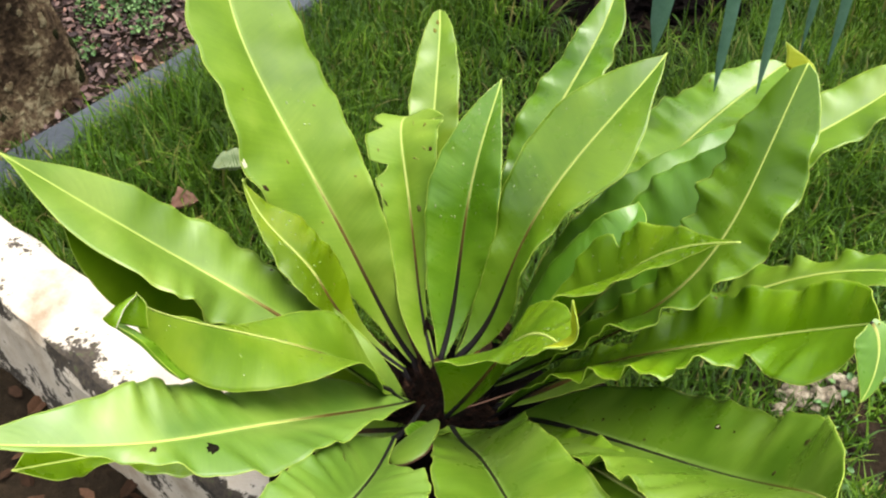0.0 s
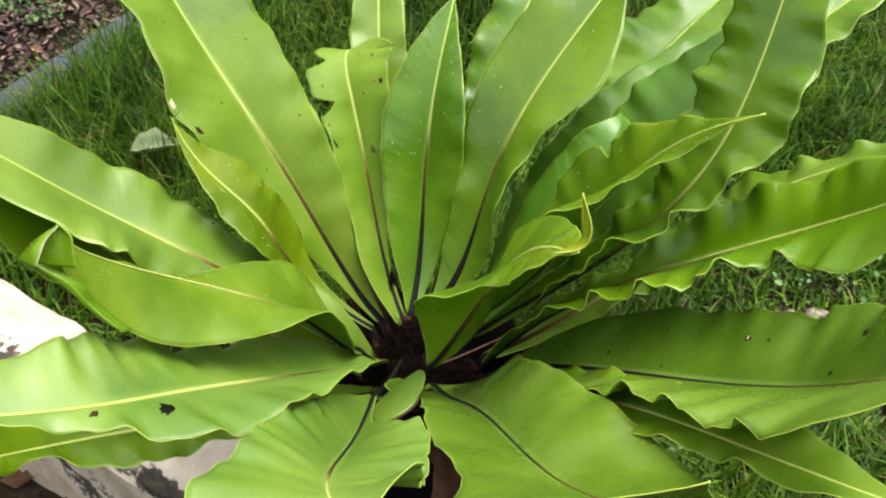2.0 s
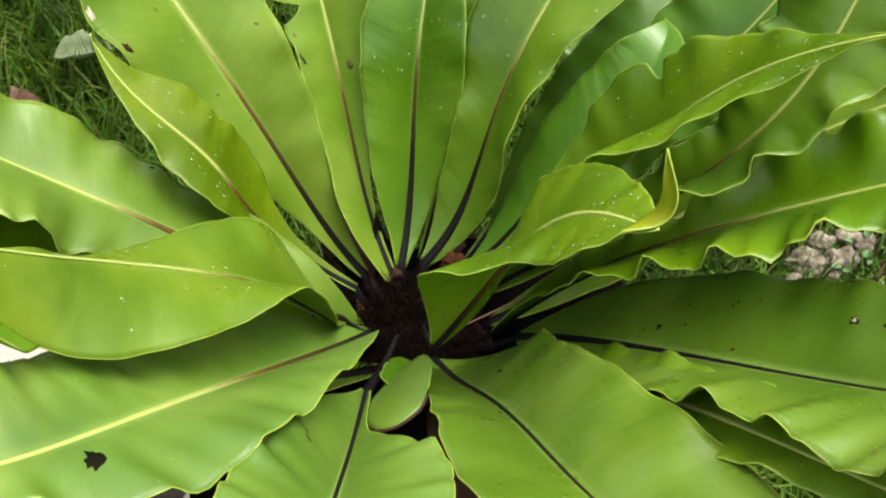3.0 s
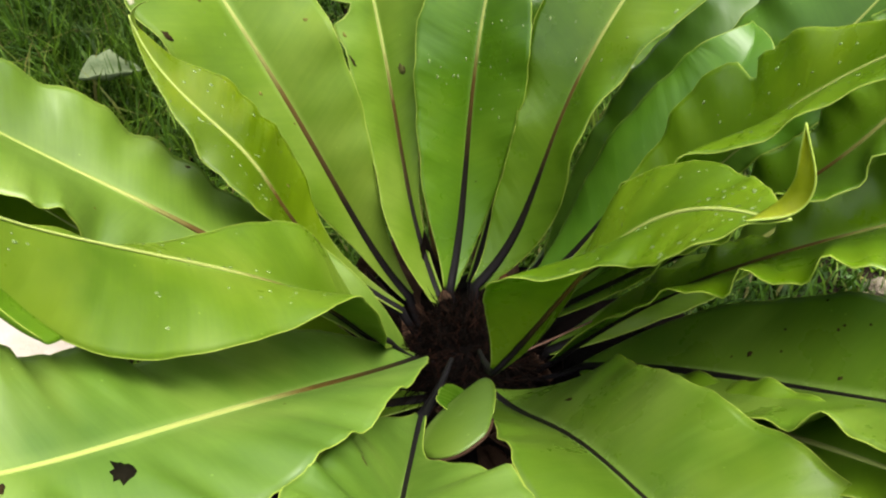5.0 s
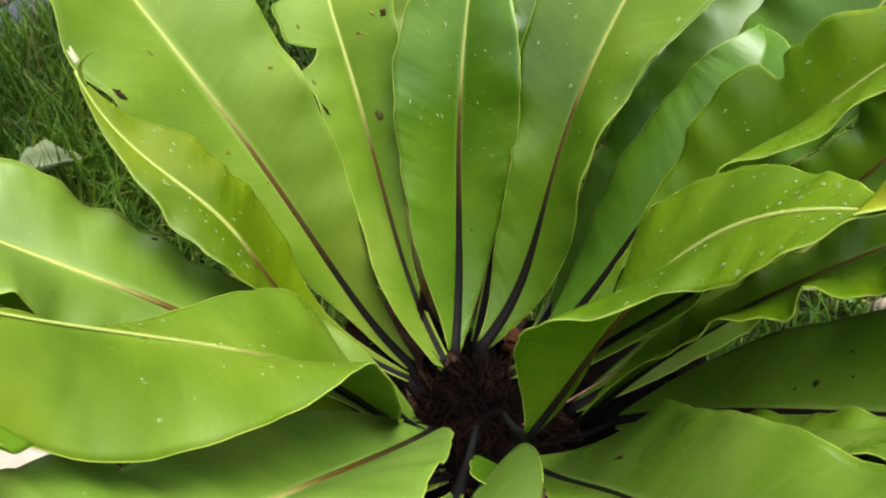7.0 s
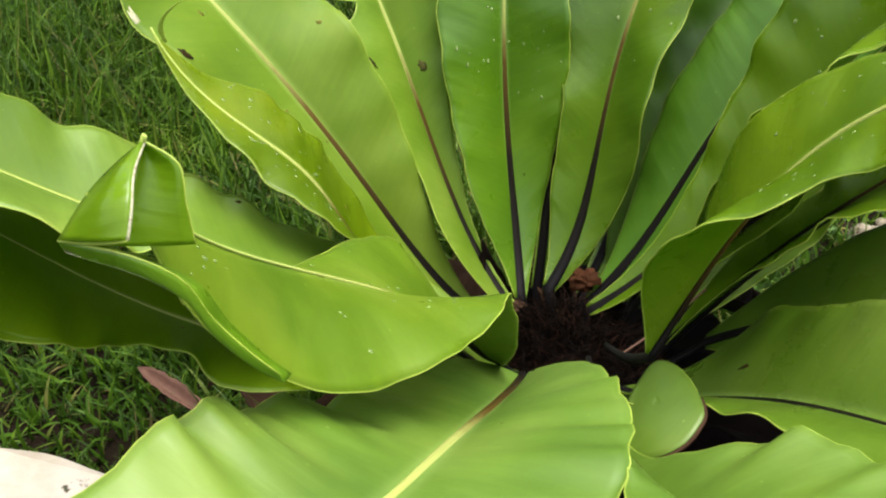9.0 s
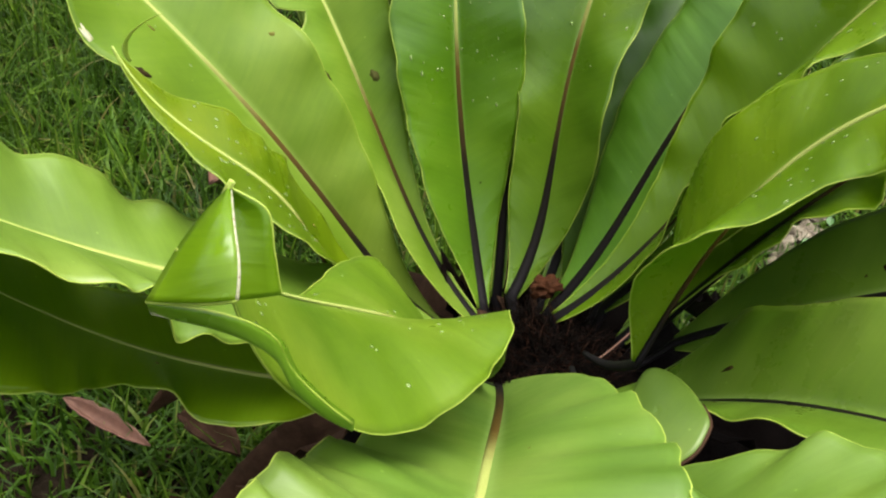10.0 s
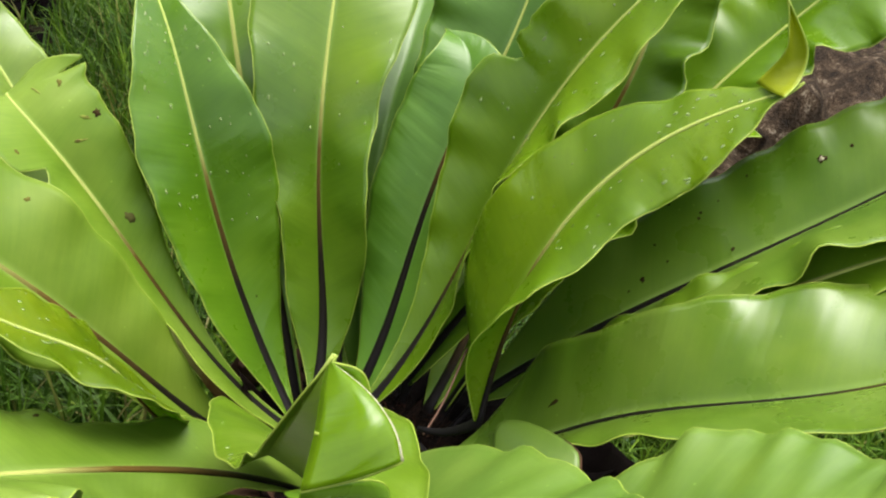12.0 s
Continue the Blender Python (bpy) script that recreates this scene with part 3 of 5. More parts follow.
frond([(-0.049, 0.005, 0.375), (-0.159, 0.007, 0.566), (-0.348, 0.063, 0.646), (-0.286, 0.079, 0.555), (-0.495, 0.025, 0.850)],
      (0.010, 0.038, 0.085, 0.107, 0.057), (0.043, 0.068, 0.072, 0.057, 0.036),
      (4, -8, 29, 3), (61, -4, 17, 19), look="pale", dark=0.38, ruffle=0.005, waves=5, key="left_upper", seed=30)
frond([(-0.074, -0.016, 0.414), (-0.222, 0.008, 0.521), (-0.312, 0.069, 0.479), (-0.357, 0.090, 0.582), (-0.441, -0.003, 0.767)],
      (0.006, 0.055, 0.036, 0.066, 0.043), (0.032, 0.043, 0.045, 0.034, 0.017),
      (13, 3, -6, -38), (13, 12, 10, 9), look="thin", dark=0.10, thick=0.6, ruffle=0.004, waves=5, key="left_under", seed=14)
frond([(0.006, -0.086, 0.501), (0.079, -0.056, 0.566), (0.090, -0.079, 0.736), (0.121, -0.187, 0.763), (0.122, -0.209, 0.794)],
      (0.080, 0.072, 0.053, 0.028, 0.006), (0.055, 0.084, 0.052, 0.044, 0.011),
      (-16, 20, -5, 6), (63, 25, -7, 34), look="young", dark=0.28, ruffle=0.002, waves=5, key="curl", seed=17)
frond([(0.054, -0.058, 0.401), (0.142, -0.133, 0.506), (0.174, -0.221, 0.618), (0.201, -0.341, 0.705), (0.324, -0.447, 0.742)],
      (0.040, 0.040, 0.039, 0.034, 0.026), (0.041, 0.041, 0.039, 0.022, 0.018),
      (1, 7, 6, 1), (0, -1, 2, 6), look="old", dark=0.28, ruffle=0.006, waves=7, key="under_right", seed=32)
frond([(-0.043, -0.039, 0.399), (-0.211, -0.029, 0.374), (-0.367, -0.037, 0.378), (-0.461, -0.110, 0.443), (-0.501, -0.203, 0.560)],
      (0.028, 0.050, 0.069, 0.019, 0.030), (0.028, 0.050, 0.065, 0.035, 0.028),
      (14, 14, 15, 21), (14, 14, 14, 14), look="young", dark=0.18, ruffle=0.005, waves=5, key="under_left")


# short folded frond at the front of the heart: its stalk and its heart-shaped turned-over end
frond([(0.0, -0.05, 0.41), (-0.01, -0.075, 0.45), (-0.02, -0.10, 0.485), (-0.03, -0.122, 0.512), (-0.04, -0.138, 0.53)],
      (0.018, 0.022, 0.022, 0.018, 0.012), (0.018, 0.022, 0.022, 0.018, 0.012), (20, 20, 15, 10), (20, 20, 15, 10), look="fresh", dark=0.95, ruffle=0.0, waves=3, name="frond_stub", label="short pale frond stalk with a black rib")


def heart_end(foot, tip, side, half, bulge):
    """Broad turned-over frond end: rounded foot, pointed tip, gently domed, brown along its rounded rim."""
    foot, tip, side = (np.array(q, float) for q in (foot, tip, side))
    e1 = (tip - foot) / np.linalg.norm(tip - foot)
    e2 = side - (side @ e1) * e1
    e2 /= np.linalg.norm(e2)
    n = np.cross(e1, e2)
    n = n if n[2] > 0 else -n
    c, a = (foot + tip) / 2, np.linalg.norm(tip - foot) / 2
    th = np.linspace(0, 2 * np.pi, 48, endpoint=False)
    x, y = a * np.cos(th), half * np.sin(th) * (1 - 0.42 * np.cos(th)) * (1 + 0.06 * np.sin(3 * th))
    x = x - 0.10 * a * np.exp(-((th - 2.4) / 0.25) ** 2) * np.cos(th)
    vs, uv = [c + n * bulge], [(0.55, 0.0)]
    for k in range(1, 11):
        q = k / 10
        vs += [c + e1 * (q * u) + e2 * (q * w) + n * bulge * (1 - q ** 2.2) for u, w in zip(x, y)]
        uv += [(0.55 + 0.05 * q * math.cos(t), 0.4 + q * 0.5 * math.sin(t)) for t in th]
    fs = [(0, 1 + i, 1 + (i + 1) % 48) for i in range(48)]
    fs += [(1 + k*48 + i, 1 + (k+1)*48 + i, 1 + (k+1)*48 + (i+1) % 48, 1 + k*48 + (i+1) % 48) for k in range(9) for i in range(48)]
    ob = link_mesh("frond_end", vs, fs, LEAF["sky_sheen"], fern, uv, label="turned-over rounded end of a short frond")
    sol = ob.modifiers.new("thickness", "SOLIDIFY")
    sol.thickness = 0.0009
    rim = np.array(vs[-48:])
    for name, part, mat, r, lab in (("margin", np.concatenate([rim[36:], rim[:13]]), MARGIN, 0.0006, "pale thickened frond edge"), ("dead_rim", rim[13:36] - n * 0.0012, DEAD, 0.0014, "dark brown withered rim")):
        v, f, _ = tube(part, np.full(len(part), r), 5)
        link_mesh(name, v, f, mat, ob, label=lab)


heart_end((-0.053, -0.186, 0.546), (-0.009, -0.110, 0.528), (0.041, -0.029, 0.036), 0.027, 0.004)
# drooping end of the flat right-hand frond
frond([(0.399, -0.226, 0.856), (0.408, -0.236, 0.853), (0.407, -0.256, 0.836), (0.399, -0.271, 0.821), (0.388, -0.282, 0.807)],
      (0.012, 0.014, 0.012, 0.008, 0.003), (0.020, 0.024, 0.020, 0.013, 0.004), (-10, -15, -15, -10), (20, 15, 10, 0), look="fresh", dark=0.02, ruffle=0.0004, waves=3, thick=0.4, span=(0.8, 0.95), name="frond_tip", label="drooping folded end of a broad frond")


def sheet(name, a, b, c, d, bulge, mat, parent, n=14, label=""):
    """A curved scrap of blade between four corners, with a pale edge."""
    a, b, c, d, bulge = (np.array(q, float) for q in (a, b, c, d, bulge))
    k = np.linspace(0, 1, n)
    u, w = np.meshgrid(k, k, indexing="ij")
    p = ((1-u)*(1-w))[..., None]*a + (u*(1-w))[..., None]*b + (u*w)[..., None]*c + ((1-u)*w)[..., None]*d
    p = p + (np.sin(np.pi*u)*np.sin(np.pi*w))[..., None]*bulge + (0.3*np.sin(np.pi*u))[..., None]*bulge
    f = [(i*n + j, (i+1)*n + j, (i+1)*n + j + 1, i*n + j + 1) for i in range(n - 1) for j in range(n - 1)]
    ob = link_mesh(name, p.reshape(-1, 3), f, mat, parent, np.stack([0.5 + 0.2*u.ravel(), w.ravel()], 1), label=label)
    sol = ob.modifiers.new("thickness", "SOLIDIFY")
    sol.thickness, sol.offset = 0.0009, 0.0
    edge = np.concatenate([p[:, 0], p[-1, 1:], p[::-1, -1][1:]])
    v, g, _ = tube(edge, np.full(len(edge), 0.0006), 5)
    link_mesh("margin", v, g, MARGIN, ob, label="pale thickened frond edge")
    return ob


# rolled-up end of the left frond: back wall of the roll, bent-over flap with its rib and dry edge, lower lip
def span_surface(name, near, far, bulge, mat, parent, edges, n=22, label=""):
    """Blade between two edge curves, each given by a few stations; bulged between them."""
    k, w = np.linspace(0, 1, n), np.linspace(0, 1, 11)
    a, b = (np.stack([glide(np.linspace(0, 1, len(c)), [p[d] for p in c], k) for d in range(3)], 1) for c in (near, far))
    p = a[:, None] * (1 - w)[None, :, None] + b[:, None] * w[None, :, None] + np.sin(np.pi * w)[None, :, None] * np.array(bulge) * np.sin(np.pi * (0.15 + 0.7 * k))[:, None, None]
    f = [(q*11 + r, (q+1)*11 + r, (q+1)*11 + r + 1, q*11 + r + 1) for q in range(n - 1) for r in range(10)]
    uv = np.stack([np.repeat(0.5 + 0.2 * k, 11), np.tile(w * 0.8 + 0.15, n)], 1)
    ob = link_mesh(name, p.reshape(-1, 3), f, mat, parent, uv, label=label)
    sol = ob.modifiers.new("thickness", "SOLIDIFY")
    sol.thickness, sol.offset = 0.0009, 0.0
    for line, radius, m, lab in edges:
        c = a if line == "near" else b
        v, g, _ = tube(c, np.full(n, radius), 5)
        link_mesh("margin", v, g, m, ob, label=lab)
    return ob


DRY_EDGE = simple_material("dry_pale_edge", [(0.35, (0.20, 0.22, 0.08)), (0.55, (0.42, 0.40, 0.28)), (0.7, (0.16, 0.10, 0.05))], 260, 0.8, shine=0.1)
ROLL_TOP = (-0.296, -0.184, 0.8485)
ROLL_FOLD = [(-0.3290, -0.2019, 0.8324), (-0.3167, -0.1965, 0.8430), (-0.3050, -0.1890, 0.8470), ROLL_TOP]
ROLL_RIM = [(-0.3089, -0.2224, 0.8429), (-0.3055, -0.2160, 0.8490), (-0.3020, -0.2040, 0.8525), ROLL_TOP]
span_surface("rolled_hood", [(-0.2890, -0.2000, 0.8150), (-0.2885, -0.1960, 0.8300), (-0.2877, -0.1906, 0.8415), ROLL_TOP], ROLL_FOLD, (-0.001, 0.003, -0.006), LEAF["young"], fern,
             [("near", 0.0005, MARGIN, "pale thickened frond edge")], label="back wall of the rolled frond end")
flap = span_surface("rolled_flap", ROLL_FOLD, ROLL_RIM, (-0.002, -0.004, 0.003), LEAF["young"], fern,
                    [("far", 0.0006, DRY_EDGE, "whitish dry torn edge")], label="bent-over frond flap with a pale rib")
v, f, u = tube(bezier([ROLL_FOLD[1], (-0.3135, -0.2080, 0.8465), (-0.3100, -0.2195, 0.8440)], np.linspace(0, 1, 14)), np.linspace(0.0011, 0.0004, 14), 6, 0.6)
link_mesh("midrib", v, f, MARGIN, flap, u, label="pale rib of the flap")
v, f, _ = tube(bezier([ROLL_FOLD[0], (-0.3190, -0.2145, 0.8370), ROLL_RIM[0]], np.linspace(0, 1, 14)), np.full(14, 0.0006), 5)
link_mesh("margin", v, f, MARGIN, flap, label="pale thickened frond edge")
LIP = [ROLL_FOLD[0], (-0.3091, -0.2091, 0.8244), (-0.2960, -0.2095, 0.8085), (-0.2894, -0.2065, 0.7849), (-0.2791, -0.2084, 0.7639), (-0.2700, -0.2090, 0.7480)]
span_surface("rolled_lip", LIP, [(x + 0.006, y + 0.012, z - 0.016) for x, y, z in LIP], (-0.003, -0.006, -0.002), LEAF["fresh"], fern,
             [("near", 0.0005, MARGIN, "pale thickened frond edge")], label="lower lip of the rolled frond end")
# upturned, twisted lemon-coloured end of the curled frond
CURL_TIP = (0.1264, -0.1831, 0.8383)
span_surface("frond_tip", [(0.1337, -0.1779, 0.7777), (0.1276, -0.1905, 0.8060), (0.1262, -0.1880, 0.8235), CURL_TIP], [(0.0992, -0.2050, 0.7915), (0.1247, -0.2052, 0.7946), (0.1328, -0.2010, 0.8120), CURL_TIP], (0.003, 0.002, -0.003), LEAF["lemon"], fern,
             [("near", 0.0005, MARGIN, "pale thickened frond edge"), ("far", 0.0006, MARGIN, "pale wavy frond edge")], label="twisted lemon-green tip of a curled frond")
# thread-like dry tip of the yellow-green frond
v, f, _ = tube(bezier([(-0.256, 0.140, 0.690), (-0.262, 0.142, 0.705), (-0.250, 0.126, 0.722), (-0.238, 0.113, 0.733)], np.linspace(0, 1, 16)), np.linspace(0.0022, 0.0004, 16), 6, 0.5)
link_mesh("frond_tip", v, f, MARGIN, fern, label="thin curled thread-like frond tip")

sheet("frond_scrap", (0.413, 0.171, 0.860), (0.411, 0.188, 0.884), (0.442, 0.164, 0.868), (0.445, 0.153, 0.855), (0.004, 0.0, 0.004), LEAF["lemon"], fern, label="yellowing curled frond end")

# ---- marks on the fronds ----
def blade_point(key, along, across):
    """Place, direction along the frond and normal at a share of its length and half-width (left positive)."""
    r, nrm, lc, rc = SURFACE[key]
    grid = np.stack(lc[::-1] + [r] + rc, 1)
    x, y = along * (grid.shape[0] - 1), (0.5 - 0.5 * across) * (grid.shape[1] - 1)
    i, j = min(int(x), grid.shape[0] - 2), min(int(y), grid.shape[1] - 2)
    p = (grid[i, j] * (1 - x + i) + grid[i + 1, j] * (x - i)) * (1 - y + j) + (grid[i, j + 1] * (1 - x + i) + grid[i + 1, j + 1] * (x - i)) * (y - j)
    a, c = grid[i + 1, j] - grid[i, j], grid[i, j + 1] - grid[i, j]
    n = np.cross(c, a)
    n /= np.linalg.norm(n)
    return p, a / np.linalg.norm(a), n if n @ nrm[i] > 0 else -n


def mark(key, along, across, size, aspect=1.6, seed=0, mat=None, label="dark brown spot", turn=0.0, name="frond_spot", rise=0.0001):
    c, a, n = blade_point(key, along, across)
    q = np.cross(n, a)
    a, q = a * math.cos(turn) + q * math.sin(turn), q * math.cos(turn) - a * math.sin(turn)
    rr = np.random.default_rng(seed)
    k = 16
    ang = np.linspace(0, 6.283, k, endpoint=False)
    rad = size * (1 + 0.28 * rr.normal(size=k).clip(-1.2, 1.2))
    c = c + n * 0.0007
    ring = [c + a * math.cos(t) * g * aspect + q * math.sin(t) * g for t, g in zip(ang, rad)]
    v = [c + n * rise] + ring + [p - n * 0.0012 for p in ring]
    f = [(0, 1 + i, 1 + (i + 1) % k) for i in range(k)] + [(1 + i, 1 + k + i, 1 + k + (i + 1) % k, 1 + (i + 1) % k) for i in range(k)]
    return link_mesh(name, v, f, mat or BROWN_SPOT, fern, label=label)


OLIVE_SPOT = simple_material("olive_spot", [(0.3, (0.045, 0.050, 0.010)), (0.7, (0.09, 0.085, 0.022))], 200, 0.7, shine=0.1)
HOLE_DARK = simple_material("shaded_hole", [(0.3, (0.004, 0.004, 0.002)), (0.7, (0.012, 0.010, 0.006))], 120, 0.9, shine=0.02)
YELLOW_SCAR = simple_material("yellow_scar", [(0.3, (0.12, 0.17, 0.02)), (0.5, (0.16, 0.19, 0.03)), (0.62, (0.06, 0.035, 0.012))], 260, 0.7, shine=0.1)
# the first is a near-black patch painting the shade inside an eaten hole
for i, (key, along, across, size, asp, turn) in enumerate((
        ("left_front", 0.60, 0.35, 0.0058, 1.7, 1.2), ("left_front", 0.73, 0.35, 0.0028, 1.4, 0.6), ("torn", 0.50, 0.90, 0.0016, 3.2, 0.5), ("torn", 0.668, -0.84, 0.0030, 1.2, 0.0),
        ("front", 0.325, -0.75, 0.0015, 2.0, 0.4), ("front", 0.35, -0.68, 0.0012, 2.6, 1.4), ("front_right", 0.24, 0.33, 0.0016, 3.0, 0.3), ("front_right", 0.30, -0.5, 0.0009, 1.2, 0.0),
        ("right_low", 0.48, 0.60, 0.0032, 1.2, 0.3), ("right_low", 0.72, 0.65, 0.0036, 1.3, 0.2), ("right_low", 0.69, 0.15, 0.0020, 1.5, 0.9), ("right_low", 0.74, -0.1, 0.0016, 1.8, 0.4), ("right_low", 0.52, 0.60, 0.0014, 1.2, 0.0),
        ("right_low", 0.255, 0.60, 0.0011, 1.1, 0.0), ("right_low", 0.29, 0.93, 0.0010, 1.1, 0.0), ("right_low", 0.32, 0.65, 0.0012, 1.1, 0.0), ("right_low", 0.335, 0.15, 0.0014, 1.1, 0.0), ("right_low", 0.225, 0.30, 0.0018, 1.7, 1.2),
        ("right_low", 0.26, 0.35, 0.0011, 1.1, 0.0), ("right_low", 0.205, 0.25, 0.0009, 1.4, 0.5), ("right_low", 0.315, 0.60, 0.0011, 1.1, 0.0), ("right_low", 0.345, 0.7, 0.0009, 1.1, 0.0), ("right_low", 0.39, 0.8, 0.0011, 1.1, 0.0),
        ("big_left", 0.53, 0.92, 0.0030, 2.0, 0.2), ("left_upper", 0.42, -0.88, 0.0016, 1.4, 0.2), ("right_flat", 0.62, -0.5, 0.0018, 1.5, 0.2), ("center", 0.22, -0.35, 0.0007, 1.2, 0.0))):
    mark(key, along, across, size, asp, 200 + i, HOLE_DARK if i == 0 else BROWN_SPOT, "near-black patch painted for a shaded eaten hole" if i == 0 else "dark brown spot", turn)
for i, (key, along, across, size, asp, turn) in enumerate((
        ("big_left", 0.42, 0.30, 0.0020, 1.5, 0.4), ("big_left", 0.63, -0.60, 0.0020, 1.8, 0.9), ("big_left", 0.555, 0.30, 0.0022, 1.6, 0.3), ("big_left", 0.47, -0.75, 0.0020, 1.8, 1.0), ("big_left", 0.70, 0.55, 0.0018, 1.5, 0.0), ("big_left", 0.36, 0.1, 0.0010, 1.8, 0.0),
        ("torn", 0.69, 0.7, 0.0020, 1.5, 0.3), ("torn", 0.80, -0.6, 0.0022, 1.8, 0.0), ("torn", 0.56, 0.85, 0.0020, 1.8, 0.0), ("brown_tip", 0.95, 0.20, 0.0050, 1.2, 0.2), ("brown_tip", 0.92, 0.35, 0.0034, 1.5, 0.4),
        ("yellow_left", 0.40, 0.45, 0.0016, 1.7, 0.4), ("yellow_left", 0.33, -0.4, 0.0012, 2.0, 0.2), ("pale_back", 0.85, 0.8, 0.0020, 1.5, 0.2), ("right_flat", 0.6, 0.9, 0.0020, 1.6, 0.2), ("right_low", 0.70, -0.8, 0.0018, 1.6, 0.4), ("left_upper", 0.55, 0.5, 0.0010, 1.8, 0.2),
        ("left_front", 0.33, 0.25, 0.0008, 1.5, 0.0), ("left_under", 0.5, 0.3, 0.0010, 1.6, 0.0))):
    mark(key, along, across, size * 0.8, asp, 300 + i, RUST_SPOT, "rusty brown blemish", turn)
mark("torn", 0.465, -0.40, 0.0032, 1.7, 331, OLIVE_SPOT, "olive brown oval spot")
mark("torn", 0.64, -0.38, 0.0013, 4.0, 332, YELLOW_SCAR, "yellow scarred tear", 1.1)
mark("torn", 0.675, -0.66, 0.0014, 3.4, 333, YELLOW_SCAR, "yellow scarred tear", 0.9)
mark("torn", 0.825, -0.30, 0.0012, 4.0, 334, YELLOW_SCAR, "yellow scarred tear", 0.3)
mark("right_low", 0.48, 0.60, 0.0018, 1.2, 335, DRY_EDGE, "tan dry centre of a spot", 0.3, rise=0.0006)
mark("big_left", 0.575, 0.95, 0.0034, 3.2, 336, DRY_EDGE, "pale dry papery patch at the frond edge", 0.05)


def droplets(key, count, s_range, size, rng):
    r, nrm, lc, rc = SURFACE[key]
    grid = np.stack(lc[::-1] + [r] + rc, 1)
    vs, fs = [], []
    for _ in range(count):
        i, j = int(rng.uniform(*s_range) * (grid.shape[0] - 2)) + 1, rng.integers(2, grid.shape[1] - 2)
        a, c = grid[i + 1, j] - grid[i - 1, j], grid[i, j + 1] - grid[i, j - 1]
        a = a / np.linalg.norm(a)
        n = np.cross(c, a)
        n /= np.linalg.norm(n)
        n = n if n @ nrm[i] > 0 else -n
        q = np.cross(n, a)
        p = grid[i, j] + a * rng.uniform(-0.003, 0.003) + (grid[i, j + 1] - grid[i, j]) * rng.uniform(0, 1) + n * 0.0006
        g = size * rng.uniform(0.4, 1.0) ** 1.5
        o = len(vs)
        st = rng.uniform(1.0, 2.1)
        for ring, (h, w) in enumerate(((0.0, 1.0), (0.35, 0.9), (0.6, 0.6))):
            vs += [p + n * g * h * 0.42 + (a * math.cos(t) * st + q * math.sin(t)) * g * w for t in np.linspace(0, 6.283, 9)[:-1]]
        vs.append(p + n * g * 0.32)
        for ring in range(2):
            fs += [(o + ring*8 + k, o + ring*8 + (k+1) % 8, o + ring*8 + 8 + (k+1) % 8, o + ring*8 + 8 + k) for k in range(8)]
        fs += [(o + 16 + k, o + 16 + (k+1) % 8, o + 24) for k in range(8)]
    return tagged(link_mesh("water_drop", vs, fs, WATER, fern, label="clear water droplets on the blade"), kind="stuff")


rng = np.random.default_rng(77)
for key, n, span in (("ant_leaf", 60, (0.4, 0.95)), ("center", 70, (0.35, 0.9)), ("notch", 80, (0.45, 0.95)), ("curl", 90, (0.35, 0.9)), ("yellow_left", 60, (0.4, 0.85)), ("back_right", 30, (0.4, 0.9)), ("big_left", 20, (0.4, 0.9))):
    droplets(key, n, span, 0.0014, rng)

# ---- fern heart: peaty crown, fibres, root mass ----
def lumpy(name, centre, size, mat, parent=None, rough=0.25, freq=6.0, seg=40, seed=0, label="", smooth=True):
    bm = bmesh.new()
    bmesh.ops.create_icosphere(bm, subdivisions=4, radius=1.0)
    o = Vector((seed * 3.7, seed * 1.3, seed * 7.1))
    for q in bm.verts:
        k = 1 + rough * noise.noise(q.co * freq * 0.3 + o) + rough * 0.5 * noise.noise(q.co * freq + o) + rough * 0.2 * noise.noise(q.co * freq * 3 + o)
        q.co = Vector((q.co.x * size[0] * k + centre[0], q.co.y * size[1] * k + centre[1], q.co.z * size[2] * k + centre[2]))
    me = bpy.data.meshes.new(name)
    bm.to_mesh(me)
    bm.free()
    me.materials.append(mat)
    me.polygons.foreach_set("use_smooth", np.full(len(me.polygons), smooth))
    ob = new(name, me)
    ob.parent = parent
    if label:
        ob["label"] = label
    return ob


# near-black colour carries the deep shade; root mass widened to fill dark gaps
lumpy("crown", (-0.006, 0.008, 0.368), (0.056, 0.056, 0.040), SHADED_BROWN, fern, 0.35, 7, label="peaty crown at the rosette's heart, coloured near black for shade")
lumpy("root_mass", (0.03, 0.0, 0.14), (0.25, 0.24, 0.20), SHADED_BROWN, fern, 0.35, 5, seed=3, label="brown root mass under the rosette, coloured near black for shade")


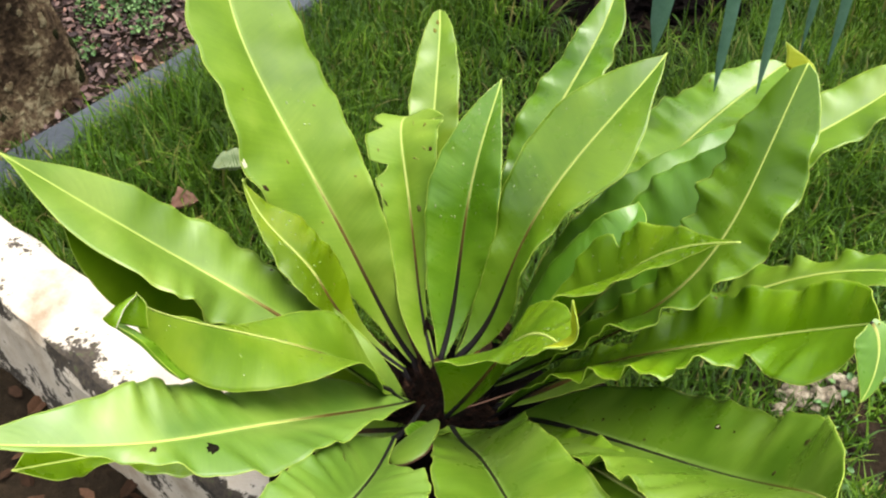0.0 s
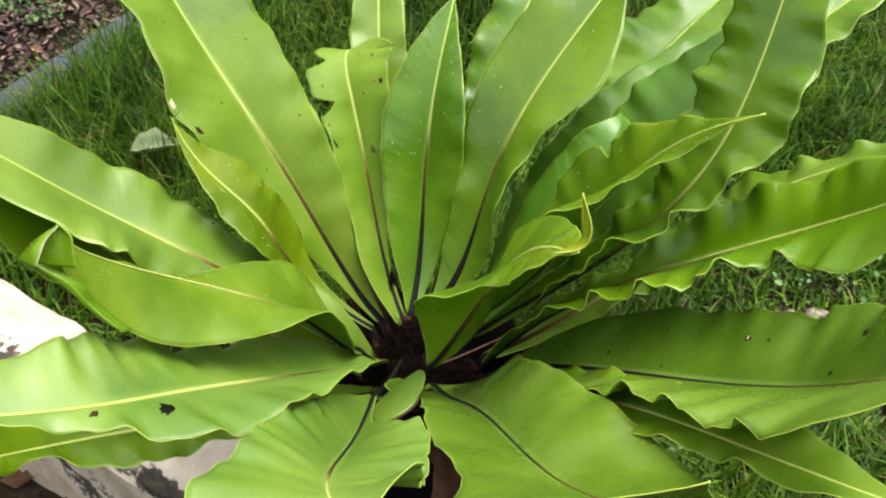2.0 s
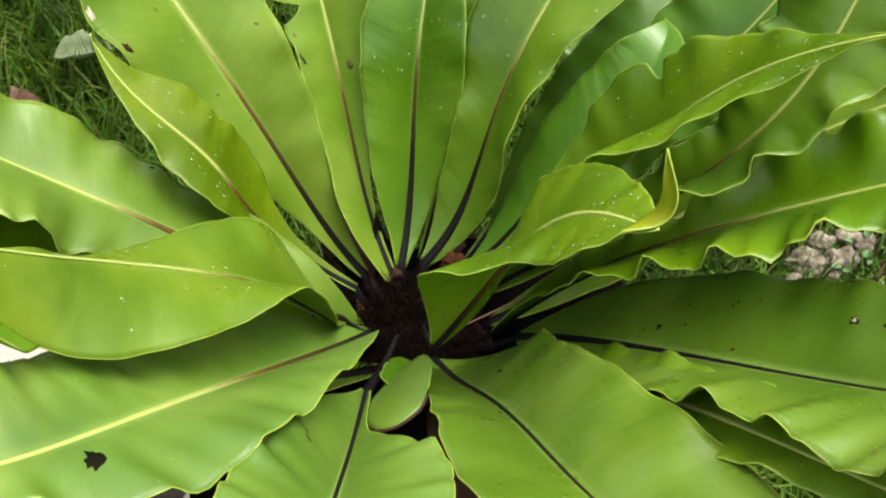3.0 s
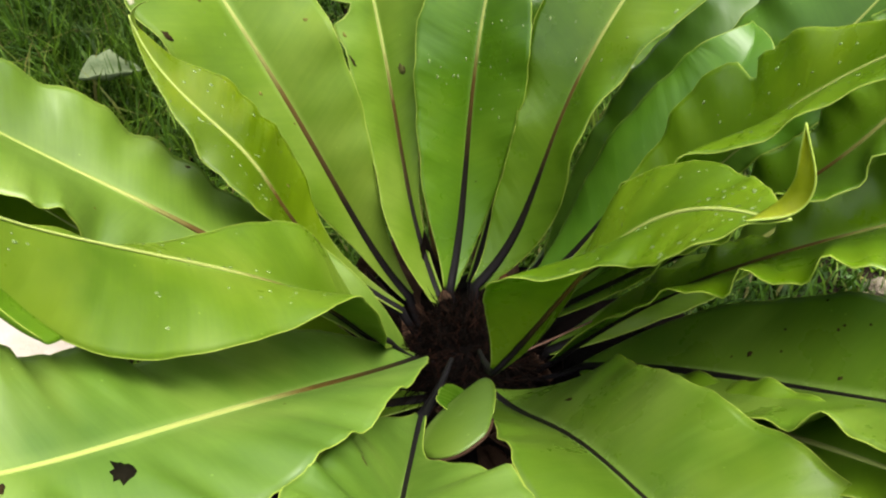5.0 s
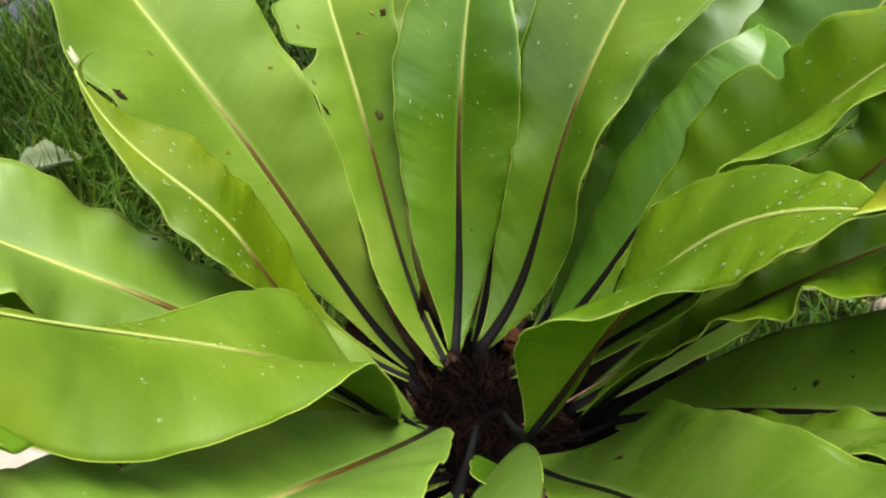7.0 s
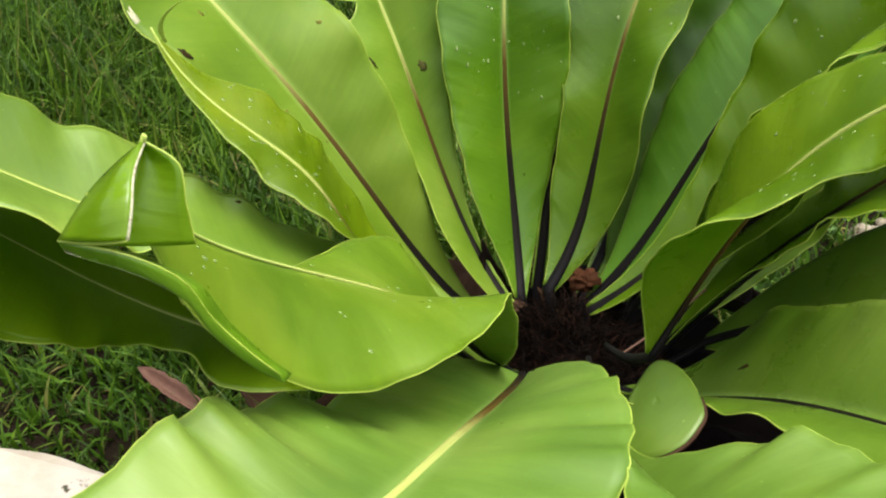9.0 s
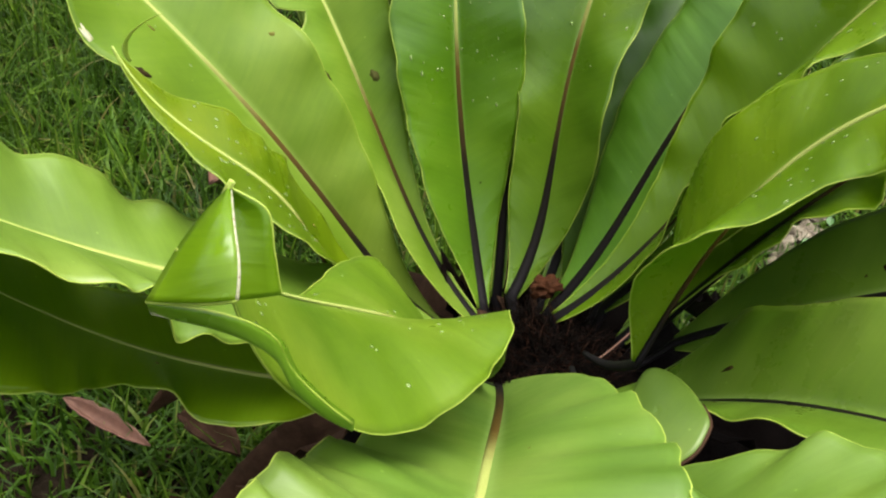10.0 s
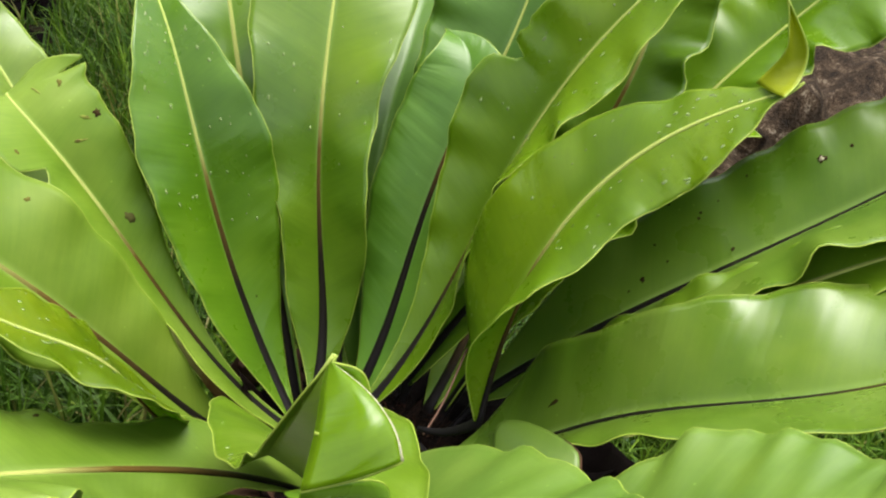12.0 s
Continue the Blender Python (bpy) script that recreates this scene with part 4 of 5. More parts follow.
def strands(name, count, mat, parent, spread, z, length, radius, rng, label=""):
    vs, fs = [], []
    for _ in range(count):
        a, q = rng.uniform(0, 6.28), spread * math.sqrt(rng.uniform(0, 1))
        p0 = np.array([q * math.cos(a), q * math.sin(a), z + rng.uniform(-0.02, 0.015) - 2.5 * q * q])
        dirv = np.array([math.cos(a) * 0.6 + rng.normal(0, 0.6), math.sin(a) * 0.6 + rng.normal(0, 0.6), rng.uniform(-0.1, 0.9)])
        dirv /= np.linalg.norm(dirv)
        n = length * rng.uniform(0.4, 1.3)
        k = np.linspace(0, 1, 5)[:, None]
        pts = p0 + dirv * n * k + np.array([0, 0, -0.35]) * n * k ** 2 + rng.normal(0, 0.08, 3) * n * np.sin(k * 3)
        v, f, _ = tube(pts, radius * rng.uniform(0.6, 1.5) * np.linspace(1, 0.35, 5), 3)
        o = sum(len(x) for x in vs)
        vs.append(v)
        fs += [tuple(i + o for i in g) for g in f]
    return tagged(link_mesh(name, np.concatenate(vs), fs, mat, parent, label=label), kind="stuff")


rng = np.random.default_rng(5)
strands("shaded_crown_fibre", 2600, SHADED_FIBRE, fern, 0.060, 0.408, 0.028, 0.0005, rng, "fine brown fibres coloured near black for shade")

v, f, _ = tube(bezier([(0.02, -0.03, 0.435), (0.06, -0.03, 0.45), (0.10, -0.01, 0.455), (0.15, 0.0, 0.46)], np.linspace(0, 1, 20)), np.full(20, 0.0009), 5)
link_mesh("dry_strand", v, f, LITTER, fern, label="thin pale dry root strand across the heart")

# ---- ground: one sheet with a step down in front of the low concrete edging ----
EDGE_P, EDGE_D = np.array([-0.61, 0.25]), np.array([0.77, -0.638])
EDGE_N = np.array([0.638, 0.77])


def ground_height(x, y):
    e = (x - EDGE_P[0]) * EDGE_N[0] + (y - EDGE_P[1]) * EDGE_N[1]
    low = -0.16 * (1 / (1 + np.exp(np.clip(e * 60 - 3, -40, 40))))
    return low + 0.012 * np.sin(3.1 * x + 1.2 * y) * np.cos(2.3 * y - x)


g = np.concatenate([-np.geomspace(400, 3.2, 14), np.linspace(-3, 3, 121), np.geomspace(3.2, 400, 14)])
gx, gy = np.meshgrid(g, g, indexing="ij")
gz = ground_height(gx, gy)
gn = len(g)
ground = link_mesh("ground", np.stack([gx, gy, gz], -1).reshape(-1, 3), [(i*gn + j, (i+1)*gn + j, (i+1)*gn + j + 1, i*gn + j + 1) for i in range(gn - 1) for j in range(gn - 1)], SOIL)
tagged(ground, "dark bare soil under the grass", "ground", kind="structure")


def prism(name, outline, a, b, mat, parent=None, cuts=24, wobble=0.004, seed=0):
    """A run of constant section from a to b (plan points); outline is (across, height) pairs, closed."""
    a, b = np.array(a, float), np.array(b, float)
    d = (b - a) / np.linalg.norm(b - a)
    n = np.array([-d[1], d[0]])
    k, m = cuts + 1, len(outline)
    vs, uv = [], []
    for i in range(k):
        c = a + (b - a) * i / cuts
        for j, (u, z, w) in enumerate(outline):
            q = Vector((c[0] * 5 + seed, c[1] * 5, j * 0.7))
            p = c + n * (u + wobble * noise.noise(q * 2))
            vs.append((p[0], p[1], z + wobble * noise.noise(q * 2 + Vector((9, 0, 0)))))
            uv.append((i / cuts, w))
    fs = [(i*m + j, i*m + (j+1) % m, (i+1)*m + (j+1) % m, (i+1)*m + j) for i in range(cuts) for j in range(m)]
    fs += [tuple(range(m))[::-1], tuple((k-1)*m + j for j in range(m))]
    return link_mesh(name, vs, fs, mat, parent, uv, smooth=False)


# low cream concrete edging
sec = [(0.15, -0.1, 0.0), (0.15, 0.085, 0.0), (0.14, 0.10, 0.0), (0.07, 0.103, 0.05), (0.014, 0.10, 0.45), (0.002, 0.095, 1.0), (-0.006, 0.075, 0.95), (-0.012, 0.05, 0.5), (-0.02, -0.05, 0.55), (-0.035, -0.22, 0.9)]
p0, p1 = EDGE_P - EDGE_D * 0.78, EDGE_P + EDGE_D * 0.5
tagged(prism("concrete_edging", sec, p0, p1, SLAB, cuts=60, wobble=0.012), "low cream concrete edging with black mould on its side", "edging", kind="structure")
# grey kerb and the mulch bed behind it
ksec = [(-0.052, -0.05, 0), (-0.052, 0.03, 0), (-0.044, 0.04, 0), (0.044, 0.04, 0), (0.052, 0.03, 0), (0.052, -0.05, 0)]
kerb_a, kerb_b = (-1.658, 0.135), (0.07, 2.215)
tagged(prism("grey_kerb", ksec, kerb_a, kerb_b, SLATE, cuts=60), "slate grey concrete kerb edging the mulch bed", "kerb", kind="structure")


# ---- grass ----
def grass_field(name, count, inside, rng, length=(0.06, 0.15), width=0.0022):
    n = 0
    px, py = [], []
    while n < count:
        x, y = rng.uniform(-1.9, 3.2, count), rng.uniform(-1.2, 3.4, count)
        keep = inside(x, y)
        px.append(x[keep])
        py.append(y[keep])
        n += keep.sum()
    x, y = np.concatenate(px)[:count], np.concatenate(py)[:count]
    z = ground_height(x, y) - 0.005
    L = rng.uniform(*length, count) * (0.75 + 0.5 * np.sin(x * 5 + 1) * np.sin(y * 4.3))
    a = rng.uniform(0, 6.283, count)
    lean = rng.uniform(0.15, 1.15, count)
    w = width * rng.uniform(0.6, 1.6, count)
    k = np.linspace(0, 1, 5)
    out = np.sin(lean[:, None] * (0.35 + 0.65 * k)) * k * L[:, None]
    hgt = np.cos(lean[:, None] * (0.35 + 0.65 * k) * 1.15) * k * L[:, None]
    turn = a[:, None] + rng.normal(0, 0.35, count)[:, None] * k
    cx, cy, cz = x[:, None] + np.cos(turn) * out, y[:, None] + np.sin(turn) * out, z[:, None] + np.maximum(hgt, 0.004)
    ww = w[:, None] * (1 - k ** 1.7)[None] + 0.0002
    sx, sy = -np.sin(a)[:, None] * ww, np.cos(a)[:, None] * ww
    v = np.stack([np.stack([cx - sx, cy - sy, cz], -1), np.stack([cx + sx, cy + sy, cz], -1)], 2).reshape(-1, 3)
    base = (np.arange(count) * 10)[:, None]
    q = np.array([[0, 1, 3, 2], [2, 3, 5, 4], [4, 5, 7, 6], [6, 7, 9, 8]])
    f = (base[:, :, None] + q[None]).reshape(-1, 4)
    me = bpy.data.meshes.new(name)
    me.vertices.add(len(v))
    me.vertices.foreach_set("co", v.astype(np.float32).ravel())
    me.loops.add(f.size)
    me.loops.foreach_set("vertex_index", f.astype(np.int32).ravel())
    me.polygons.add(len(f))
    me.polygons.foreach_set("loop_start", np.arange(0, f.size, 4, dtype=np.int32))
    me.polygons.foreach_set("use_smooth", np.ones(len(f), dtype=bool))
    me.materials.append(GRASS)
    me.update(calc_edges=True)
    return new(name, me)


kn = np.array([-(kerb_b[1] - kerb_a[1]), kerb_b[0] - kerb_a[0]])
kn = kn / np.linalg.norm(kn)


def on_lawn(x, y):
    e = (x - EDGE_P[0]) * EDGE_N[0] + (y - EDGE_P[1]) * EDGE_N[1]
    k = (x - kerb_a[0]) * kn[0] + (y - kerb_a[1]) * kn[1]
    return (e > np.where(x < -0.1, 0.13, -0.05)) & (k < np.where(x < -0.9, 0.02 + 0.05 * np.sin(x * 23), -0.05)) & (np.hypot(x, y) > 0.1) & (x < 2.15) & (np.hypot((x - 1.02) / 0.34, (y - 0.15) / 0.13) > 0.9 + 0.2 * np.sin(x * 31) * np.sin(y * 43)) & (np.hypot((x - 0.52) / 0.46, (y - 1.64) / 0.40) > 0.75 + 0.4 * np.sin(x * 40) * np.sin(y * 37))


rng = np.random.default_rng(8)
tagged(grass_field("grass", 125000, on_lawn, rng, (0.07, 0.19), 0.0023), "long tangled green lawn grass", "grass", kind="stuff")


# ---- more of the crown: loose debris and old frond stubs ----
def scrap(name, centre, yaw, length, width, curl, mat, parent=None, tilt=(0.0, 0.0), seed=0, points=0.9, label=""):
    """A dry leaf: pointed outline, raised midrib line, curled and creased."""
    rr = np.random.default_rng(seed)
    ns, nv = 15, 7
    s = np.linspace(0, 1, ns)
    w = width * np.sin(np.pi * s ** points) ** 0.8 * (1 + 0.08 * rr.normal(size=ns))
    v = np.zeros((ns, nv, 3))
    for j in range(nv):
        q = (j / (nv - 1)) * 2 - 1
        v[:, j, 0] = (s - 0.5) * length
        v[:, j, 1] = w * q * 0.5
        v[:, j, 2] = curl * (q * q * w * 1.2 + 0.5 * length * (s - 0.5) ** 2) + 0.04 * width * np.sin(s * 17 + q * 4 + seed) + 0.02 * width * rr.normal(size=ns)
    m = Matrix.Translation(centre) @ Euler((tilt[0], tilt[1], yaw)).to_matrix().to_4x4()
    pts = [m @ Vector(p) for p in v.reshape(-1, 3)]
    f = [(i*nv + j, (i+1)*nv + j, (i+1)*nv + j + 1, i*nv + j + 1) for i in range(ns - 1) for j in range(nv - 1)]
    ob = link_mesh(name, pts, f, mat, parent, label=label)
    sol = ob.modifiers.new("thickness", "SOLIDIFY")
    sol.thickness = 0.0012
    return ob


rng = np.random.default_rng(21)
for i in range(34):
    a, q = rng.uniform(0, 6.28), rng.uniform(0.045, 0.085)
    scrap("crown_debris", (q * math.cos(a), q * math.sin(a), 0.375 + 0.25 * (q - 0.05) + rng.uniform(0, 0.012)), rng.uniform(0, 6.28), rng.uniform(0.02, 0.05), rng.uniform(0.008, 0.02), rng.uniform(-0.6, 1.0), (DEAD, SHADED_FIBRE)[i % 2], fern, (rng.normal(0, 0.4), rng.normal(0, 0.4)), i + 50)
lumpy("crown_lump", (0.054, 0.082, 0.402), (0.011, 0.009, 0.008), RUST_SCRAP, fern, 0.9, 6, seed=9, label="small reddish brown crumpled scrap in the heart")
# withered fronds hanging under the rosette
for i, (a, L, drop) in enumerate(((2.3, 0.42, 0.16), (2.75, 0.34, 0.2), (3.9, 0.36, 0.2), (4.85, 0.36, 0.22), (5.6, 0.4, 0.2), (0.3, 0.4, 0.2), (1.2, 0.36, 0.2), (1.8, 0.36, 0.22))):
    c, n = math.cos(a), math.sin(a)
    rib = [(0.06 * c, 0.06 * n, 0.34), (0.14 * c, 0.14 * n, 0.40), (0.5 * L * c, 0.5 * L * n, 0.36), (0.8 * L * c, 0.8 * L * n, 0.30 - drop * 0.4), (L * c, L * n, 0.30 - drop)]
    s, r, t, nrm, (lc, rc) = blade_surface(rib, (0.02, 0.035, 0.04, 0.03, 0.015), (0.02, 0.03, 0.035, 0.03, 0.015), (30, 40, 55, 60), (25, 45, 60, 70), 0.008, 7, (), 90 + i, 40, 5)
    v = np.stack(lc[::-1] + [r] + rc, 1)
    nc = v.shape[1]
    # the two on the right are near black, painted for the shaded gap there
    dead = link_mesh("dead_frond", v.reshape(-1, 3), [(p*nc + j, (p+1)*nc + j, (p+1)*nc + j + 1, p*nc + j + 1) for p in range(39) for j in range(nc - 1)], SHADED_FIBRE if i in (4, 5) else DEAD, fern, label="withered dark brown hanging frond")
    dead.modifiers.new("thickness", "SOLIDIFY").thickness = 0.0012

# withered scales added between the frond feet, near black to fill the shaded gaps
for i, (a, reach, top) in enumerate(((0.15, 0.12, 0.395), (0.75, 0.135, 0.425), (1.22, 0.135, 0.43), (1.75, 0.14, 0.435), (2.3, 0.13, 0.43), (2.75, 0.125, 0.41), (3.3, 0.12, 0.39), (5.9, 0.12, 0.385))):
    c, n = math.cos(a), math.sin(a)
    rib = [(0.07 * c, 0.07 * n, 0.33), (0.09 * c, 0.09 * n, 0.35), (0.8 * reach * c, 0.8 * reach * n, 0.37), (0.9 * reach * c, 0.9 * reach * n, 0.5 * (0.37 + top)), (reach * c, reach * n, top)]
    s, r, t, nrm, (lc, rc) = blade_surface(rib, (0.012, 0.016, 0.015, 0.010, 0.004), (0.012, 0.015, 0.015, 0.011, 0.004), (10, 25, 30, 20), (15, 20, 35, 30), 0.003, 5, (), 140 + i, 24, 4)
    v = np.stack(lc[::-1] + [r] + rc, 1)
    nc = v.shape[1]
    scale = link_mesh("dead_scale", v.reshape(-1, 3), [(p*nc + j, (p+1)*nc + j, (p+1)*nc + j + 1, p*nc + j + 1) for p in range(23) for j in range(nc - 1)], SHADED_FIBRE, fern, label="withered brown scale, near black, filling a shaded gap between frond feet")
    scale.modifiers.new("thickness", "SOLIDIFY").thickness = 0.0012

# ---- tree trunk ----
LICHEN = simple_material("lichen", [(0.36, (0.035, 0.022, 0.013)), (0.48, (0.12, 0.09, 0.05)), (0.62, (0.24, 0.21, 0.13))], 38, 0.95, 0.8, 0.006, shine=0.05)
MOSS = simple_material("dark_moss", [(0.3, (0.006, 0.006, 0.003)), (0.6, (0.02, 0.022, 0.008)), (0.8, (0.05, 0.07, 0.02))], 60, 0.95, 0.8, 0.006, shine=0.05)


def trunk(name, base, height, r0, r1, seed):
    na, nz = 72, 90

    def skin(a, z):
        flare = r0 + (r1 - r0) * min(1, z / height) + 0.04 * math.exp(-z / 0.09)
        p = Vector((math.cos(a) * 2.2, math.sin(a) * 2.2, z * 3 + seed))
        q = flare * (1 + 0.10 * noise.noise(p) + 0.05 * noise.noise(p * 3.1) + 0.03 * noise.noise(p * 8.0)) + 0.03 * math.exp(-z / 0.12) * math.sin(a * 5 + 1)
        return q
    vs = []
    for k in range(nz):
        z = height * (k / (nz - 1)) ** 1.5
        for j in range(na):
            a = 6.28318 * j / na
            q = skin(a, z)
            vs.append((base[0] + q * math.cos(a) - 0.02 * z, base[1] + q * math.sin(a), base[2] + z - 0.03))
    fs = [(k*na + j, k*na + (j+1) % na, (k+1)*na + (j+1) % na, (k+1)*na + j) for k in range(nz - 1) for j in range(na)]
    fs.append(tuple((nz - 1)*na + j for j in range(na)))
    tree = new("tree")
    tree.location = base
    body = link_mesh(name, [(x - base[0], y - base[1], z - base[2]) for x, y, z in vs], fs, BARK, tree)
    rr = np.random.default_rng(61)
    for i in range(110):
        a0, z0, g = rr.uniform(-2.6, 0.9), rr.uniform(0.05, 0.9), rr.uniform(0.006, 0.022)
        dark = i % 4 == 0 or a0 > 0.0
        pv = []
        for ring, rise in ((1.0, -0.002), (0.75, 0.002), (0.35, 0.0025)):
            for t in np.linspace(0, 6.283, 13)[:-1]:
                w = g * ring * (1 + 0.75 * noise.noise(Vector((math.cos(t) * 1.7, math.sin(t) * 1.7, i * 3.1))))
                a, z = a0 + w * math.cos(t) / 0.2, max(0.0, z0 + 1.4 * w * math.sin(t))
                q = skin(a, z) + rise
                pv.append((q * math.cos(a) - 0.02 * z, q * math.sin(a), z - 0.03))
        pf = [(k*12 + j, k*12 + (j+1) % 12, (k+1)*12 + (j+1) % 12, (k+1)*12 + j) for k in range(2) for j in range(12)] + [tuple(range(24, 36))]
        link_mesh("moss_patch" if dark else "lichen_patch", pv, pf, MOSS if dark else LICHEN, body, label="dark green moss patch" if dark else "pale ochre lichen patch")
    # unseen limbs and a loose crown, added over the lawn and cutting some sky
    vs, fs = [], []
    for tip in ((0.5, -0.4, 4.4), (0.9, 0.6, 4.5), (-0.3, 0.2, 4.9), (-0.9, 1.2, 4.4), (0.5, 1.5, 4.3), (-1.3, 0.1, 4.2)):
        start = np.array([-0.02 * height, 0.0, height - 0.5])
        arc = bezier([start, start + np.array([tip[0] * 0.2, tip[1] * 0.2, 0.5]), np.array(tip) - [tip[0] * 0.3, tip[1] * 0.3, 0.1], np.array(tip)], np.linspace(0, 1, 24))
        v, f, _ = tube(arc, np.linspace(0.085, 0.015, 24), 9)
        link_mesh("limb", v, f, BARK, tree)
        for _ in range(26):
            c = arc[rr.integers(9, 24)] + rr.normal(0, 0.30, 3) * [1, 1, 0.5]
            for _ in range(34):
                p = c + rr.normal(0, 0.15, 3)
                m = Matrix.Translation(p) @ Euler((rr.normal(0, 0.5), rr.normal(0, 0.5), rr.uniform(0, 6.28))).to_matrix().to_4x4()
                n, w, o = rr.uniform(0.07, 0.13), rr.uniform(0.02, 0.035), len(vs)
                vs += [m @ Vector(k) for k in ((0, 0, 0), (n * 0.5, w, 0.01), (n, 0, -0.02), (n * 0.5, -w, 0.01))]
                fs.append((o, o + 1, o + 2, o + 3))
    link_mesh("crown", vs, fs, CANOPY, tree, smooth=False, label="unseen added crown of small dark green leaves")
    return tree


CANOPY = simple_material("tree_leaf", [(0.3, (0.02, 0.05, 0.012)), (0.7, (0.06, 0.11, 0.03))], 4, 0.5, island=0.5)
tagged(trunk("trunk", (-1.145, 1.225, 0.0), 3.2, 0.20, 0.17, 2.0), "tree with rough dark brown bark and pale lichen patches", "tree")

# ---- rocks and stones ----
rock = lumpy("rock", (1.45, 0.07, 0.03), (0.50, 0.20, 0.145), ROCK, None, 0.6, 9, seed=6)
tagged(rock, "large rough brown boulder beside the lawn", "rock")
for i, (x, y, q) in enumerate(((0.66, 0.29, 0.03), (0.72, 0.29, 0.028), (0.77, 0.32, 0.024), (0.70, 0.33, 0.02), (0.40, -0.16, 0.025), (0.63, 0.26, 0.018), (0.745, 0.335, 0.016), (0.69, 0.265, 0.014))):
    st = lumpy("stone", (x, y, 0.012 + ground_height(x, y)), (q, q * 0.8, q * 0.6), PALE_STONE, None, 0.5, 5, seed=10 + i)
    tagged(st, "pale crumbly cream stone lying in the grass", "stone", "pale stones")
tagged(prism("grey_path", [(-0.6, -0.05, 0), (-0.6, 0.02, 0), (0.6, 0.02, 0), (0.6, -0.05, 0)], (2.85, -6.0), (2.75, 6.0), PATH_GREY, cuts=20), "plain grey paved path beyond the lawn", "path", kind="structure")

# ---- mulch bed behind the kerb ----
def scatter_leaves(name, spots, mat, rng, size):
    vs, fs = [], []
    for x, y in spots:
        L, w = rng.uniform(*size), 0
        w = L * rng.uniform(0.35, 0.6)
        a = rng.uniform(0, 6.28)
        m = Matrix.Translation((x, y, ground_height(x, y) + rng.uniform(0.003, 0.02))) @ Euler((rng.normal(0, 0.35), rng.normal(0, 0.35), a)).to_matrix().to_4x4()
        cz = rng.uniform(-0.2, 0.5) * w
        pts = [(-L/2, 0, 0), (-L/5, w/2, cz), (L/4, w/2.3, cz), (L/2, 0, 0.1*L), (L/4, -w/2.3, cz), (-L/5, -w/2, cz), (-L/5, 0, 0), (L/4, 0, 0)]
        o = len(vs)
        vs += [m @ Vector(p) for p in pts]
        fs += [tuple(o + i for i in g) for g in ((0, 6, 1), (6, 7, 2, 1), (7, 3, 2), (0, 5, 6), (5, 4, 7, 6), (4, 3, 7))]
    return link_mesh(name, vs, fs, mat, smooth=False)


rng = np.random.default_rng(31)
spots = []
while len(spots) < 26000:
    x, y = rng.uniform(-2.4, 0.3), rng.uniform(0.4, 3.6)
    if (x - kerb_a[0]) * kn[0] + (y - kerb_a[1]) * kn[1] > 0.06 and math.hypot(x + 1.145, y - 1.225) > 0.22:
        spots.append((x, y))
tagged(scatter_leaves("leaf_mulch", spots, MULCH, rng, (0.010, 0.034)), "reddish brown leaf mulch behind the kerb", "mulch", kind="stuff")
spots = []
while len(spots) < 500:
    x, y = rng.uniform(-1.6, 0.6), rng.uniform(-1.0, 0.6)
    e = (x - EDGE_P[0]) * EDGE_N[0] + (y - EDGE_P[1]) * EDGE_N[1]
    if e < -0.03 or (e > 0.2 and math.hypot(x, y) < 0.45):
        spots.append((x, y))
tagged(scatter_leaves("dry_litter", spots, DEAD, rng, (0.03, 0.08)), "dark brown dry leaf litter below the edging", "leaf litter", kind="stuff")


# dead leaves in near-black brown that paints the palm's shade on the ground
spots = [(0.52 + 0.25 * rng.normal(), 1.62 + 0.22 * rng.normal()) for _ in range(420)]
tagged(scatter_leaves("palm_shade_litter", spots, SHADED_BROWN, rng, (0.03, 0.09)), "dead leaves under the palm, coloured near black for its shade", "leaf litter", kind="stuff")


def sprout(name, x, y, count, reach, rng, label="low clump of small green weed leaves in the mulch", group="weeds in the mulch"):
    vs, fs = [], []
    for _ in range(count):
        a, q, h = rng.uniform(0, 6.28), reach * math.sqrt(rng.uniform(0, 1)), rng.uniform(0.01, 0.06)
        L = rng.uniform(0.008, 0.018)
        m = Matrix.Translation((x + q * math.cos(a), y + q * math.sin(a), h)) @ Euler((rng.normal(0, 0.5), rng.normal(0, 0.5), rng.uniform(0, 6.28))).to_matrix().to_4x4()
        pts = [(0, 0, 0), (L*0.4, L*0.35, 0.003), (L*0.8, L*0.3, 0.003), (L, 0, 0), (L*0.8, -L*0.3, 0.003), (L*0.4, -L*0.35, 0.003), (L*0.5, 0, -0.002)]
        o = len(vs)
        vs += [m @ Vector(p) for p in pts]
        fs += [tuple(o + i for i in g) for g in ((0, 6, 1), (6, 2, 1), (6, 3, 2), (6, 4, 3), (6, 5, 4), (0, 5, 6))]
    ob = link_mesh(name, vs, fs, SPROUT)
    return tagged(ob, label, "weed", group, "stuff")


for x, y, n, q in ((-0.93, 1.60, 260, 0.09), (-0.84, 1.64, 180, 0.07), (-0.80, 1.50, 60, 0.05), (-0.97, 1.24, 90, 0.06), (-0.95, 1.40, 60, 0.05)):
    sprout("weed_clump", x, y, n, q, rng)

for x, y, n, q in ((0.50, 0.04, 70, 0.12), (0.62, 0.14, 60, 0.10), (0.78, 0.36, 70, 0.14), (0.56, -0.12, 50, 0.10), (0.88, 0.52, 60, 0.14), (0.42, 0.10, 40, 0.08)):
    sprout("lawn_weed", x, y, n, q, rng, "small round green weed leaves among the grass", "weeds in the lawn")

